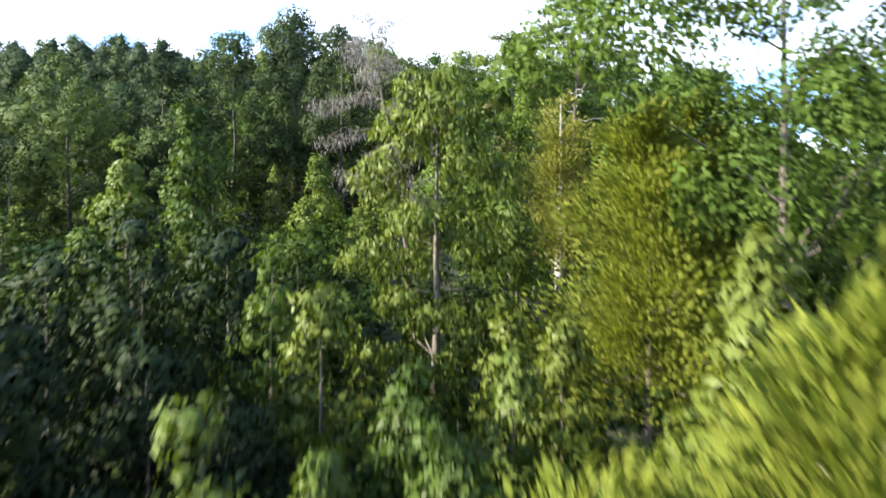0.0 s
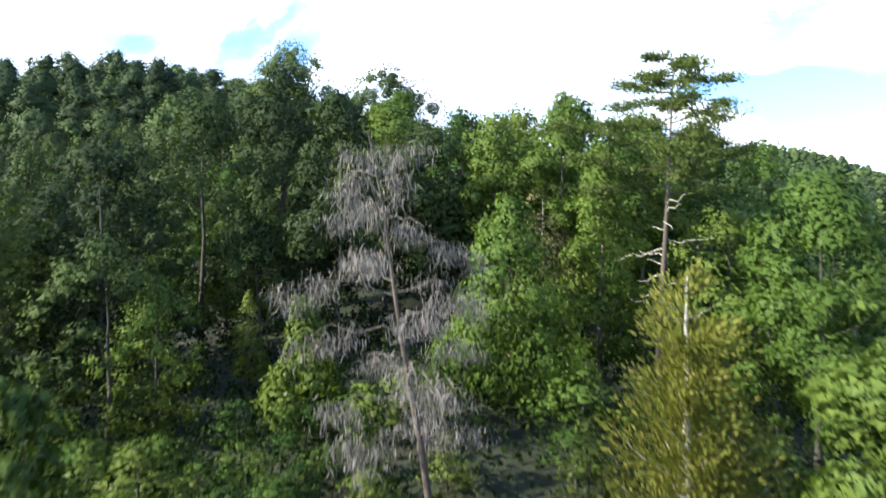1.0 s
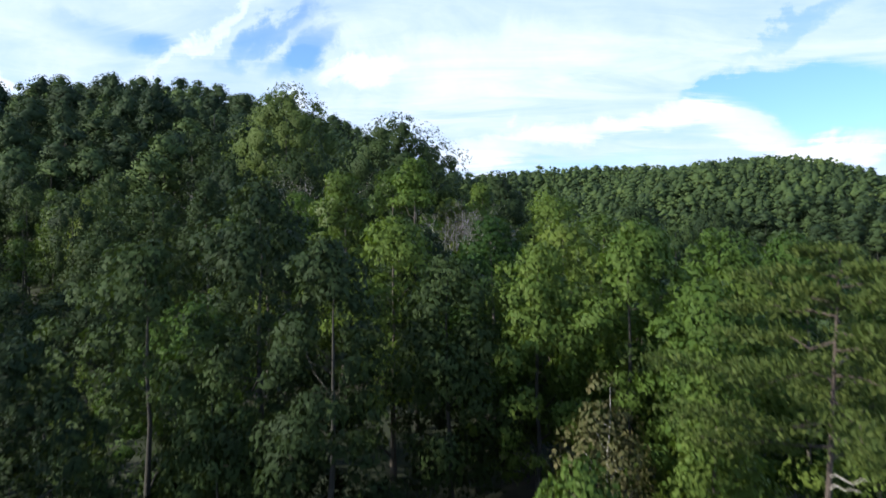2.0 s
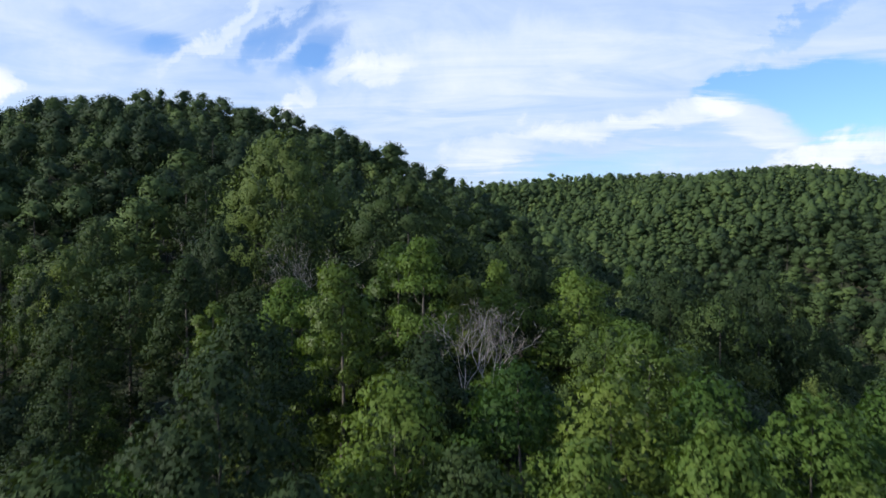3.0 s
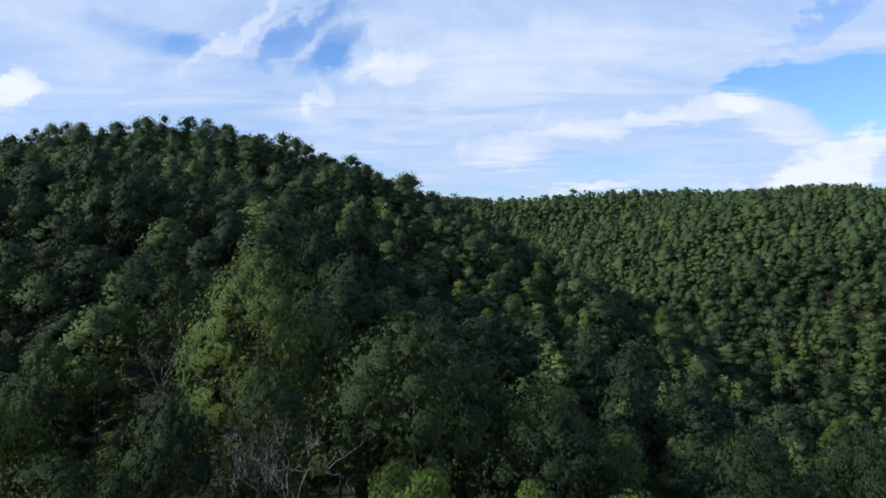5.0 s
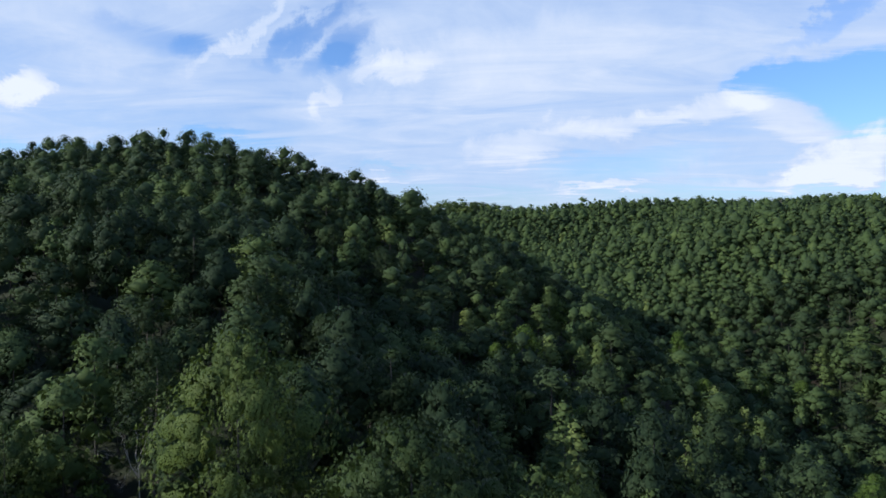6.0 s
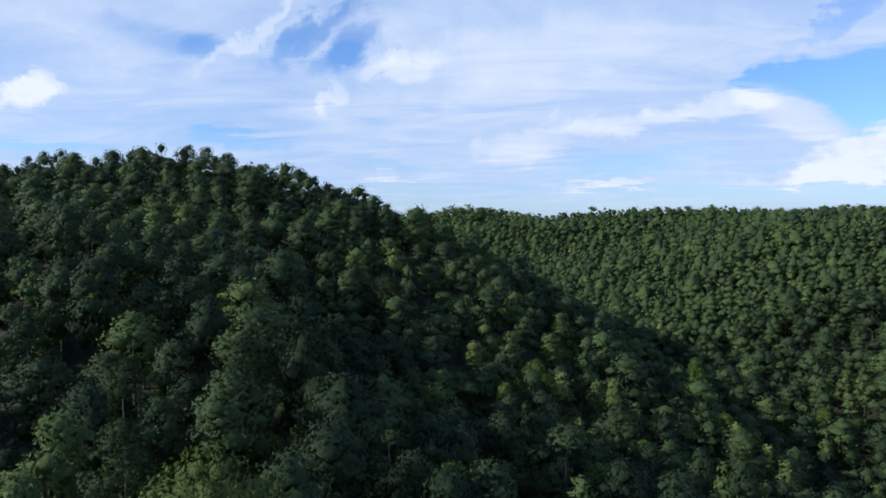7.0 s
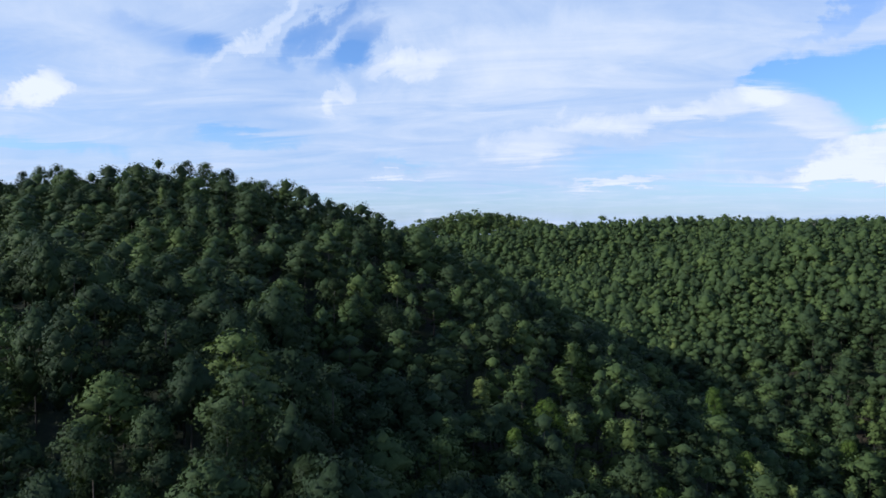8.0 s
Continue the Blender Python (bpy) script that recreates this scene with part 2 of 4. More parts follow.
BARK_RED = bark_material("pine_bark", (0.035, 0.026, 0.021), (0.125, 0.095, 0.078))
BARK_PALE = bark_material("weathered_pale_wood", (0.22, 0.20, 0.18), (0.52, 0.49, 0.44))
FLOOR = floor_material()


# ---- the lie of the land ----
BASE = -2.9
# x, y, half length, half width, turn in degrees, height of each rise or hollow
HILLS = [(-121, 350, 202, 69, -14, 48.0), (-57, 257, 220, 147, 27, 37.8), (-13, 384, 219, 79, -48, -19.9), (76, 295, 51, 103, 20, -48.4), (-56, 186, 115, 35, -23, 22.0), (11, 89, 35, 55, 11, 20.5), (17, 164, 35, 105, 26, -19.3),
         (-312, 425, 220, 123, 42, 26.0), (39, 552, 194, 35, -1, 42.6), (-45, 706, 219, 35, 0, -32.8), (249, 460, 186, 55, 0, 46.7), (-40, 826, 118, 82, 36, 67.5), (41, 114, 218, 98, -22, -21.0), (-22, 190, 48, 8, 117, -9.0), (-113, 335, 24, 14, 0, 4.8), (264, 455, 34, 90, 0, -19.0)]


def ground(x, y):
    x, y = np.asarray(x, float), np.asarray(y, float)
    z = np.full(np.broadcast(x, y).shape, BASE)
    for cx, cy, a, b, turn, h in HILLS:
        c, s = math.cos(radians(turn)), math.sin(radians(turn))
        u, v = (x - cx) * c + (y - cy) * s, (y - cy) * c - (x - cx) * s
        z = z + h * np.exp(-0.5 * (u / a) ** 2 - 0.5 * (v / b) ** 2)
    z = z + 0.5 * np.sin(x * 0.21 + 1.3) * np.sin(y * 0.17) + 0.25 * np.sin(x * 0.53 + y * 0.31)
    return z - 55.0 * np.clip((np.hypot(x, y - 250) - 650) / 900, 0, 1)


def link_mesh(name, v, f, mat, parent=None, label="", smooth=False, tint=None, normals=None, frayed=None):
    """One mesh object out of arrays: v is n x 3, f is m x 4 (or m x 3)."""
    me = bpy.data.meshes.new(name)
    f = np.asarray(f, np.int32)
    k = f.shape[1]
    me.vertices.add(len(v))
    me.vertices.foreach_set("co", np.asarray(v, np.float32).ravel())
    me.loops.add(f.size)
    me.loops.foreach_set("vertex_index", f.ravel())
    me.polygons.add(len(f))
    me.polygons.foreach_set("loop_start", np.arange(0, f.size, k, dtype=np.int32))
    me.materials.append(mat)
    if smooth:
        me.polygons.foreach_set("use_smooth", np.ones(len(f), bool))
    if tint is not None:
        me.attributes.new("tint", "FLOAT", "POINT").data.foreach_set("value", np.asarray(tint, np.float32))
    if frayed is not None:
        me.attributes.new("frayed", "FLOAT", "POINT").data.foreach_set("value", np.asarray(frayed, np.float32))
    me.update(calc_edges=True)
    if normals is not None:
        me.polygons.foreach_set("use_smooth", np.ones(len(f), bool))
        me.normals_split_custom_set_from_vertices(np.asarray(normals, np.float32))
    ob = new(name, me)
    if parent is not None:
        ob.parent = parent
    if label:
        tagged(ob, label)
    return ob


def build_ground():
    def steps(lo, near_lo, near_hi, hi, d):
        far = np.array([0.03, 0.08, 0.16, 0.3, 0.5, 0.75, 1.0])
        return np.concatenate([near_lo + (lo - near_lo) * far[::-1], np.arange(near_lo, near_hi + 0.1, d), near_hi + (hi - near_hi) * far])
    xs, ys = steps(-3800, -420, 480, 3800, 6.0), steps(-2500, -60, 780, 4600, 6.0)
    gx, gy = np.meshgrid(xs, ys)
    v = np.column_stack([gx.ravel(), gy.ravel(), ground(gx, gy).ravel()])
    nx = len(xs)
    i = (np.arange(len(ys) - 1)[:, None] * nx + np.arange(nx - 1)[None, :]).ravel()
    f = np.column_stack([i, i + 1, i + 1 + nx, i + nx])
    ob = link_mesh("ground", v, f, FLOOR, smooth=True)
    return tagged(ob, "steep forest floor of brown leaf litter and low green growth", "ground", kind="structure")


build_ground()


# ---- shapes for trees ----
def unit(a):
    return a / np.maximum(np.linalg.norm(a, axis=-1, keepdims=True), 1e-6)


def tube(points, radii, sides=6):
    """A tapered, bent stem along points."""
    p, r = np.asarray(points, float), np.asarray(radii, float)
    d = unit(np.gradient(p, axis=0))
    side = unit(np.cross(d, np.array([0.31, 0.94, 0.12])))
    up = np.cross(d, side)
    a = np.linspace(0, 2 * np.pi, sides, endpoint=False)
    v = p[:, None] + r[:, None, None] * (np.cos(a)[None, :, None] * side[:, None] + np.sin(a)[None, :, None] * up[:, None])
    i, j = np.meshgrid(np.arange(len(p) - 1), np.arange(sides), indexing="ij")
    k = (j + 1) % sides
    f = np.stack([i * sides + j, i * sides + k, (i + 1) * sides + k, (i + 1) * sides + j], -1).reshape(-1, 4)
    return v.reshape(-1, 3), f


def joined(pieces):
    vs, fs, at = [], [], 0
    for v, f in pieces:
        vs.append(v)
        fs.append(f + at)
        at += len(v)
    return np.concatenate(vs), np.concatenate(fs)


def blades(p, axis, length, width, rng, fold=0.25, face=None):
    """One folded, pointed leaf at each point p, growing along axis."""
    n = len(p)
    axis = unit(axis)
    side = unit(np.cross(axis, rng.normal(size=(n, 3)) if face is None else face))
    lift = np.cross(side, axis)
    l, w = np.broadcast_to(length, n)[:, None], np.broadcast_to(width, n)[:, None]
    mid = p + axis * l * 0.45
    v = np.stack([p, mid + side * w * 0.5 + lift * w * fold, p + axis * l, mid - side * w * 0.5 + lift * w * fold], 1)
    return v.reshape(-1, 3), np.arange(4 * n).reshape(n, 4)


def bent(a, b, rng, sag=0.0, n=5, wobble=0.06):
    """A slightly crooked line from a to b."""
    a, b = np.asarray(a, float), np.asarray(b, float)
    t = np.linspace(0, 1, n)[:, None]
    p = a + (b - a) * t
    p[1:-1] += rng.normal(size=(n - 2, 3)) * np.linalg.norm(b - a) * wobble
    p[:, 2] -= sag * 4 * (t * (1 - t))[:, 0]
    return p


def halved(f):
    """Four-cornered faces as pairs of triangles."""
    return np.concatenate([f[:, [0, 1, 2]], f[:, [0, 2, 3]]])


def chips(p, axis, face, size, rng):
    """One small leafy sprig, a single pointed face, at each point."""
    n = len(p)
    axis = unit(axis)
    side = unit(np.cross(axis, face))
    s = np.broadcast_to(size, n)[:, None]
    skew = rng.uniform(0.25, 0.75, (n, 1))
    v = np.stack([p - side * s * skew, p + side * s * (1 - skew), p + axis * s * rng.uniform(0.7, 1.1, (n, 1))], 1)
    return v.reshape(-1, 3), np.arange(3 * n).reshape(n, 3)


def over_clumps(centres, radii, count, near, far, clear, flat, rng):
    """Places and outward directions over the outside of a heap of rounded clumps."""
    share = radii ** 2 / np.sum(radii ** 2)
    ps, ds, have = [], [], 0
    while have < count:
        m = count * 2 + 8
        which = rng.choice(len(centres), m, p=share)
        d = unit(rng.normal(size=(m, 3)))
        p = centres[which] + d * (radii[which] * (far - (far - near) * rng.random(m) ** 1.6))[:, None] * np.array([1, 1, flat])
        gap = np.linalg.norm((p[:, None] - centres[None]) / np.array([1, 1, flat]), axis=2) / radii[None]
        gap[np.arange(m), which] = 9
        free = (gap.min(1) > clear) & (d[:, 2] > -0.6)
        ps.append(p[free])
        ds.append(d[free])
        have += int(free.sum())
    return np.concatenate(ps)[:count], np.concatenate(ds)[:count]


def ball(steps):
    """A unit ball of triangles: an eight-sided gem, split steps times."""
    v = [(1, 0, 0), (0, 1, 0), (-1, 0, 0), (0, -1, 0), (0, 0, 1), (0, 0, -1)]
    f = [(i, (i + 1) % 4, 4) for i in range(4)] + [((i + 1) % 4, i, 5) for i in range(4)]
    for _ in range(steps):
        mids, g = {}, []
        for tri in f:
            m = []
            for a, b in zip(tri, tri[1:] + tri[:1]):
                key = (min(a, b), max(a, b))
                if key not in mids:
                    mids[key] = len(v)
                    v.append(tuple(unit(np.array(v[a]) + np.array(v[b]))))
                m.append(mids[key])
            g += [(tri[0], m[0], m[2]), (tri[1], m[1], m[0]), (tri[2], m[2], m[1]), tuple(m)]
        f = g
    return np.array(v, float), np.array(f)


BALLS = [ball(k) for k in range(3)]


def lobes(centres, radii, middle, half, core, flat, steps, dome, rng):
    """The dense inside of a crown: one dented ball of foliage in each clump."""
    bv, bf = BALLS[steps]
    n, k = len(centres), len(bv)
    r = radii[:, None] * core * rng.uniform(0.72, 1.05, (n, k))
    v = centres[:, None] + bv[None] * r[:, :, None] * np.array([1, 1, flat])
    f = (bf[None] + (np.arange(n) * k)[:, None, None]).reshape(-1, 3)
    v = v.reshape(-1, 3)
    turns = unit(np.tile(bv, (n, 1)) * 0.5 + (v - middle) / half * dome)
    return v, f, turns


def clump_leaves(centres, radii, count, size, rng, droop=0.3, flat=0.85, core=0.7, sprigs=True, loose=0.45, dome=0.8, steps=0, lift=0.0, slim=1.0, fray=0.0):
    """The leaves of a crown over its dense inside, turned to the light: corners, faces, normals and which corners fray into leaves."""
    middle, half = 0.5 * (centres.min(0) + centres.max(0)), 0.5 * np.ptp(centres, axis=0) + radii.mean()
    p, d = over_clumps(centres, radii, count, 0.66, 1.07, 0.72, flat, rng)
    whole = (p - middle) / half
    turn = unit(unit(d) * 0.5 + whole * dome + np.array([0, 0, lift]) + rng.normal(size=(count, 3)) * (0.08 + 0.2 * (0.8 - dome)))
    face = unit(d + rng.normal(size=(count, 3)) * loose + np.array([0, 0, 0.25]))
    axis = np.cross(face, rng.normal(size=(count, 3))) + np.array([0, 0, -droop]) + d * 0.22
    s = size * rng.uniform(0.55, 1.3, count)
    if sprigs:
        v, f = chips(p, axis, face, s, rng)
    else:
        v, f = blades(p, axis, s, s * slim * rng.uniform(0.42, 0.68, count), rng, 0.16, face)
        f = halved(f)
    turns = np.repeat(turn, len(v) // count, 0)
    frayed = np.full(len(v), 1.0 if sprigs else 0.0)
    if core == 0:
        return v, f, turns, frayed
    lv, lf, lt = lobes(centres, radii, middle, half, core, flat, steps, dome, rng)
    return (*joined([(v, f), (lv, lf)]), np.concatenate([turns, lt]), np.concatenate([frayed, np.full(len(lv), fray)]))


def crown_plan(kind, rng, h, width, low, clumps=26):
    """Centres and radii of the clumps of a crown that starts at the height low."""
    top, out = h, width / 2
    n = int(clumps * rng.uniform(0.9, 1.15))
    fill = (26 / clumps) ** 0.45
    if kind == "tulip":
        t = np.sort(rng.random(n) ** 0.9)
        profile = np.clip(1.05 - t ** 1.6, 0.12, 1) * np.clip(0.5 + 2.2 * t, 0, 1)
        r = out * 0.46 * fill * rng.uniform(0.75, 1.2, n) * np.clip(1.15 - 0.65 * t, 0.35, 1)
    elif kind == "oval":
        t = np.sort(rng.random(n))
        profile = np.sqrt(np.clip(1 - ((t - 0.4) / 0.63) ** 2, 0.05, 1))
        r = out * 0.42 * fill * rng.uniform(0.65, 1.25, n)
    else:
        t = np.sort(rng.random(n) ** 0.8)
        profile = np.sqrt(np.clip(1 - t ** 3.0, 0.06, 1)) * np.clip(0.72 + 1.2 * t, 0, 1)
        r = out * 0.38 * fill * rng.choice([0.5, 0.7, 0.9, 1.1, 1.35], n) * np.clip(1.08 - 0.15 * t, 0.5, 1)
    a = np.arange(n) * 2.4 + rng.normal(size=n) * 0.5
    reach = np.maximum(out * profile - r * 0.7, 0) * rng.uniform(0.62, 1.2, n)
    lobe = 1 + 0.25 * np.sin(2 * a + rng.random() * 6)
    c = np.column_stack([np.cos(a) * reach * lobe, np.sin(a) * reach * lobe, low + (top - low) * t - r * 0.5])
    c = np.vstack([c, [[rng.normal() * 0.2, rng.normal() * 0.2, top - r[-1] * 0.9]]])
    return c, np.append(r, r[-1] * 0.9)


def stem_of(h, girth, rng, lean=(0, 0)):
    t = np.linspace(0, 1, 7)
    p = np.column_stack([t * lean[0], t * lean[1], t * h])
    p[1:, :2] += np.cumsum(rng.normal(size=(6, 2)) * h * 0.006, 0)
    p[0, 2] = -0.8
    return p, girth * (1 - 0.9 * t ** 0.9) * np.where(t == 0, 1.35, 1)


def thing(name, label, category, group=""):
    ob = new(name)
    ob.empty_display_size = 0.5
    return tagged(ob, label, category, group)


def broadleaf(name, kind, label, seed, h, width, low, leaves, size, leaf_mat, group="", limbs=6, lean=(0, 0), droop=0.5, girth=None, category="tree", core=0.46, sprigs=False, clumps=26, bark=None, loose=0.6, dome=0.7, slim=1.0):
    """A tree with a tapered trunk, limbs and a crown of leaf clumps."""
    rng = np.random.default_rng(seed)
    ob = thing(name, label, category, group)
    g = girth or h * 0.013
    p, r = stem_of(h * 0.93, g, rng, lean)
    bark = bark or BARK
    trunk = link_mesh("trunk", *tube(p, r, 7), bark, ob, smooth=True)
    c, cr = crown_plan(kind, rng, h, width, low, clumps)
    c[:, :2] += np.outer(c[:, 2] / h, lean)
    picked = rng.permutation(len(c) - 1)[:limbs]
    for k in picked:
        z = max(c[k, 2] - np.hypot(*c[k, :2]) * 0.8, low * 0.7)
        t = z / (h * 0.93)
        start = np.array([np.interp(z, p[:, 2], p[:, 0]), np.interp(z, p[:, 2], p[:, 1]), z])
        rr = max(np.interp(z, p[:, 2], r) * 0.45, 0.02)
        link_mesh("limb", *tube(bent(start, c[k], rng), np.linspace(rr, rr * 0.25, 5), 4), bark, trunk, smooth=True)
    v, f, turns, frayed = clump_leaves(c, cr, leaves, size, rng, droop, core=core, sprigs=sprigs, loose=loose, dome=dome, steps=1, slim=slim, fray=1.0)
    link_mesh("crown", v, f, leaf_mat, ob, normals=turns, frayed=frayed)
    return ob


def drop(ob, x, y, turn=0.0, scale=1.0, top=None):
    """Stand a tree on the ground; with top, stretch it to end at that height."""
    z = float(ground(x, y))
    ob.matrix_basis = pose(x, y, z, 0, 0, turn) @ Matrix.Diagonal((scale, scale, scale, 1))
    return ob


def feathery(name, label, seed, h, width, sprays, leaf_mat, bark, rise=0.9, dead_top=False, group="", girth=0.014):
    """A conifer-like tree of plumes that reach up and out."""
    rng = np.random.default_rng(seed)
    ob = thing(name, label, "tree", group)
    p, r = stem_of(h * 0.97, h * girth, rng, (rng.normal() * 0.3, rng.normal() * 0.3))
    trunk = link_mesh("trunk", *tube(p, r, 7), bark, ob, smooth=True)
    pts, axes = [], []
    n = 30
    for k in range(n):
        t = 0.06 + 0.88 * (k + rng.random()) / n
        a = k * 2.4 + rng.normal() * 0.3
        reach = width / 2 * (1.08 - t) ** 0.75 * rng.uniform(0.7, 1.15)
        start = np.array([np.interp(t * h, p[:, 2], p[:, 0]), np.interp(t * h, p[:, 2], p[:, 1]), t * h])
        end = start + np.array([math.cos(a) * reach, math.sin(a) * reach, reach * rise * rng.uniform(0.7, 1.2)])
        line = bent(start, end, rng, sag=0.1 * reach)
        rr = max(0.045 * (1 - t) * h * 0.12, 0.012)
        link_mesh("branch", *tube(line, np.linspace(rr, rr * 0.25, 5), 4), bark, trunk, smooth=True)
        if dead_top and t > 0.78 and rng.random() < 0.75:
            continue
        m = int(2.0 * sprays / n * (0.5 + reach / width * 2))
        s = rng.random(m) ** 0.7
        q = np.stack([np.interp(s, np.linspace(0, 1, 5), line[:, i]) for i in range(3)], 1)
        out = unit(end - start)
        spread = rng.normal(size=(m, 3)) * (0.10 + 0.13 * reach)
        pts.append(q + spread)
        axes.append(out + unit(spread) * 0.45 + rng.normal(size=(m, 3)) * 0.25 + np.array([0, 0, 0.25]))
    pts, axes = np.concatenate(pts), np.concatenate(axes)
    l = rng.uniform(0.12, 0.30, len(pts))
    link_mesh("foliage", *blades(pts, axes, l, l * 0.34, rng), leaf_mat, ob)
    return ob


def pine(name, label, seed, h, width, low, tufts, blade=0.3, group=""):
    """A pine with a bare lower trunk, dead stubs and flat layers of needles."""
    rng = np.random.default_rng(seed)
    ob = thing(name, label, "tree", group)
    p, r = stem_of(h * 0.98, h * 0.012, rng, (0.4, 0.2))
    trunk = link_mesh("trunk", *tube(p, r, 8), BARK_RED, ob, smooth=True)
    pts, axes = [], []
    n = 26
    for k in range(n):
        t = low / h + (1 - low / h) * (k + 0.5 * rng.random()) / n
        a = k * 2.4 + rng.normal() * 0.4
        reach = width / 2 * np.interp((t * h - low) / (h - low), [0, 0.25, 0.55, 0.75, 1], [0.9, 1.0, 0.78, 0.5, 0.28]) * rng.uniform(0.65, 1.15)
        start = np.array([np.interp(t * h, p[:, 2], p[:, 0]), np.interp(t * h, p[:, 2], p[:, 1]), t * h])
        end = start + np.array([math.cos(a) * reach, math.sin(a) * reach, reach * rng.uniform(-0.05, 0.28)])
        line = bent(start, end, rng, n=6, wobble=0.04)
        link_mesh("branch", *tube(line, np.linspace(0.045, 0.012, 6), 4), BARK_RED, trunk, smooth=True)
        m = int(tufts / n * (0.35 + 1.3 * reach / width * 2))
        s = 1 - 0.75 * rng.random(m) ** 1.3
        q = np.stack([np.interp(s, np.linspace(0, 1, 6), line[:, i]) for i in range(3)], 1)
        q += rng.normal(size=(m, 3)) * np.array([0.30, 0.30, 0.09]) * (0.4 + 0.22 * reach)
        pts.append(q)
        axes.append(rng.normal(size=(m, 3)) * 0.8 + np.array([math.cos(a) * 0.5, math.sin(a) * 0.5, 0.45]))
    for k in range(15):
        z = low * (0.42 + 0.038 * k)
        a = rng.random() * 6.28
        start = np.array([np.interp(z, p[:, 2], p[:, 0]), np.interp(z, p[:, 2], p[:, 1]), z])
        end = start + np.array([math.cos(a), math.sin(a), rng.uniform(-0.35, 0.4)]) * rng.uniform(0.8, 2.4)
        link_mesh("dead_branch", *tube(bent(start, end, rng), np.linspace(0.035, 0.01, 5), 4), BARK_PALE, trunk, "bleached dead branch", smooth=True)
    pts, axes = np.concatenate(pts), np.concatenate(axes)
    l = blade * rng.uniform(0.7, 1.3, len(pts))
    link_mesh("needles", *blades(pts, axes, l, l * 0.3, rng), LEAF_PINE, ob)
    return ob


def fork(start, way, length, radius, depth, rng, out):
    """Branches that split again and again, gathered in out."""
    end = start + way * length
    line = bent(start, end, rng, n=4, wobble=0.07)
    out.append(tube(line, np.linspace(radius, radius * 0.55, 4), 4 if depth < 3 else 6))
    if depth == 0:
        return
    for _ in range(3 if depth > 1 else 2):
        w = unit(way + rng.normal(size=3) * 0.5 + np.array([0, 0, 0.22]))
        fork(line[-1 if rng.random() < 0.6 else 2], w, length * rng.uniform(0.5, 0.75), radius * 0.5, depth - 1, rng, out)


def bare_tree(name, label, seed, h, bark, depth=4, twigs=0, group="", trunk_share=0.42, girth=0.012):
    """A dead tree: trunk, a few main limbs that fork, and fine twigs."""
    rng = np.random.default_rng(seed)
    ob = thing(name, label, "dead tree", group)
    p, r = stem_of(h * trunk_share, h * girth, rng, (rng.normal() * 0.4, rng.normal() * 0.4))
    r = np.maximum(r, h * girth * 0.58)
    trunk = link_mesh("trunk", *tube(p, r, 7), bark, ob, smooth=True)
    tips = []
    for k in range(5):
        a = k * 1.257 + rng.normal() * 0.3
        out = []
        way = unit(np.array([math.cos(a) * 0.55, math.sin(a) * 0.55, 1.0 + 0.4 * rng.random()]))
        start = p[-1] if k < 3 else p[-2]
        fork(start, way, h * (1 - trunk_share) * 0.42, h * girth * 0.5, depth - 1, rng, out)
        v, f = joined(out)
        tips.append(v[rng.integers(0, len(v), 300)])
        link_mesh("limb", v, f, bark, trunk, smooth=True)
    if twigs:
        q = np.concatenate(tips)
        q = q[rng.integers(0, len(q), twigs)] + rng.normal(size=(twigs, 3)) * 0.15
        l = rng.uniform(0.3, 0.7, twigs)
        link_mesh("dead_foliage", *blades(q, unit(rng.normal(size=(twigs, 3))) + np.array([0, 0, 0.6]), l, l * 0.09, rng), LEAF_DEAD, ob)
    return ob


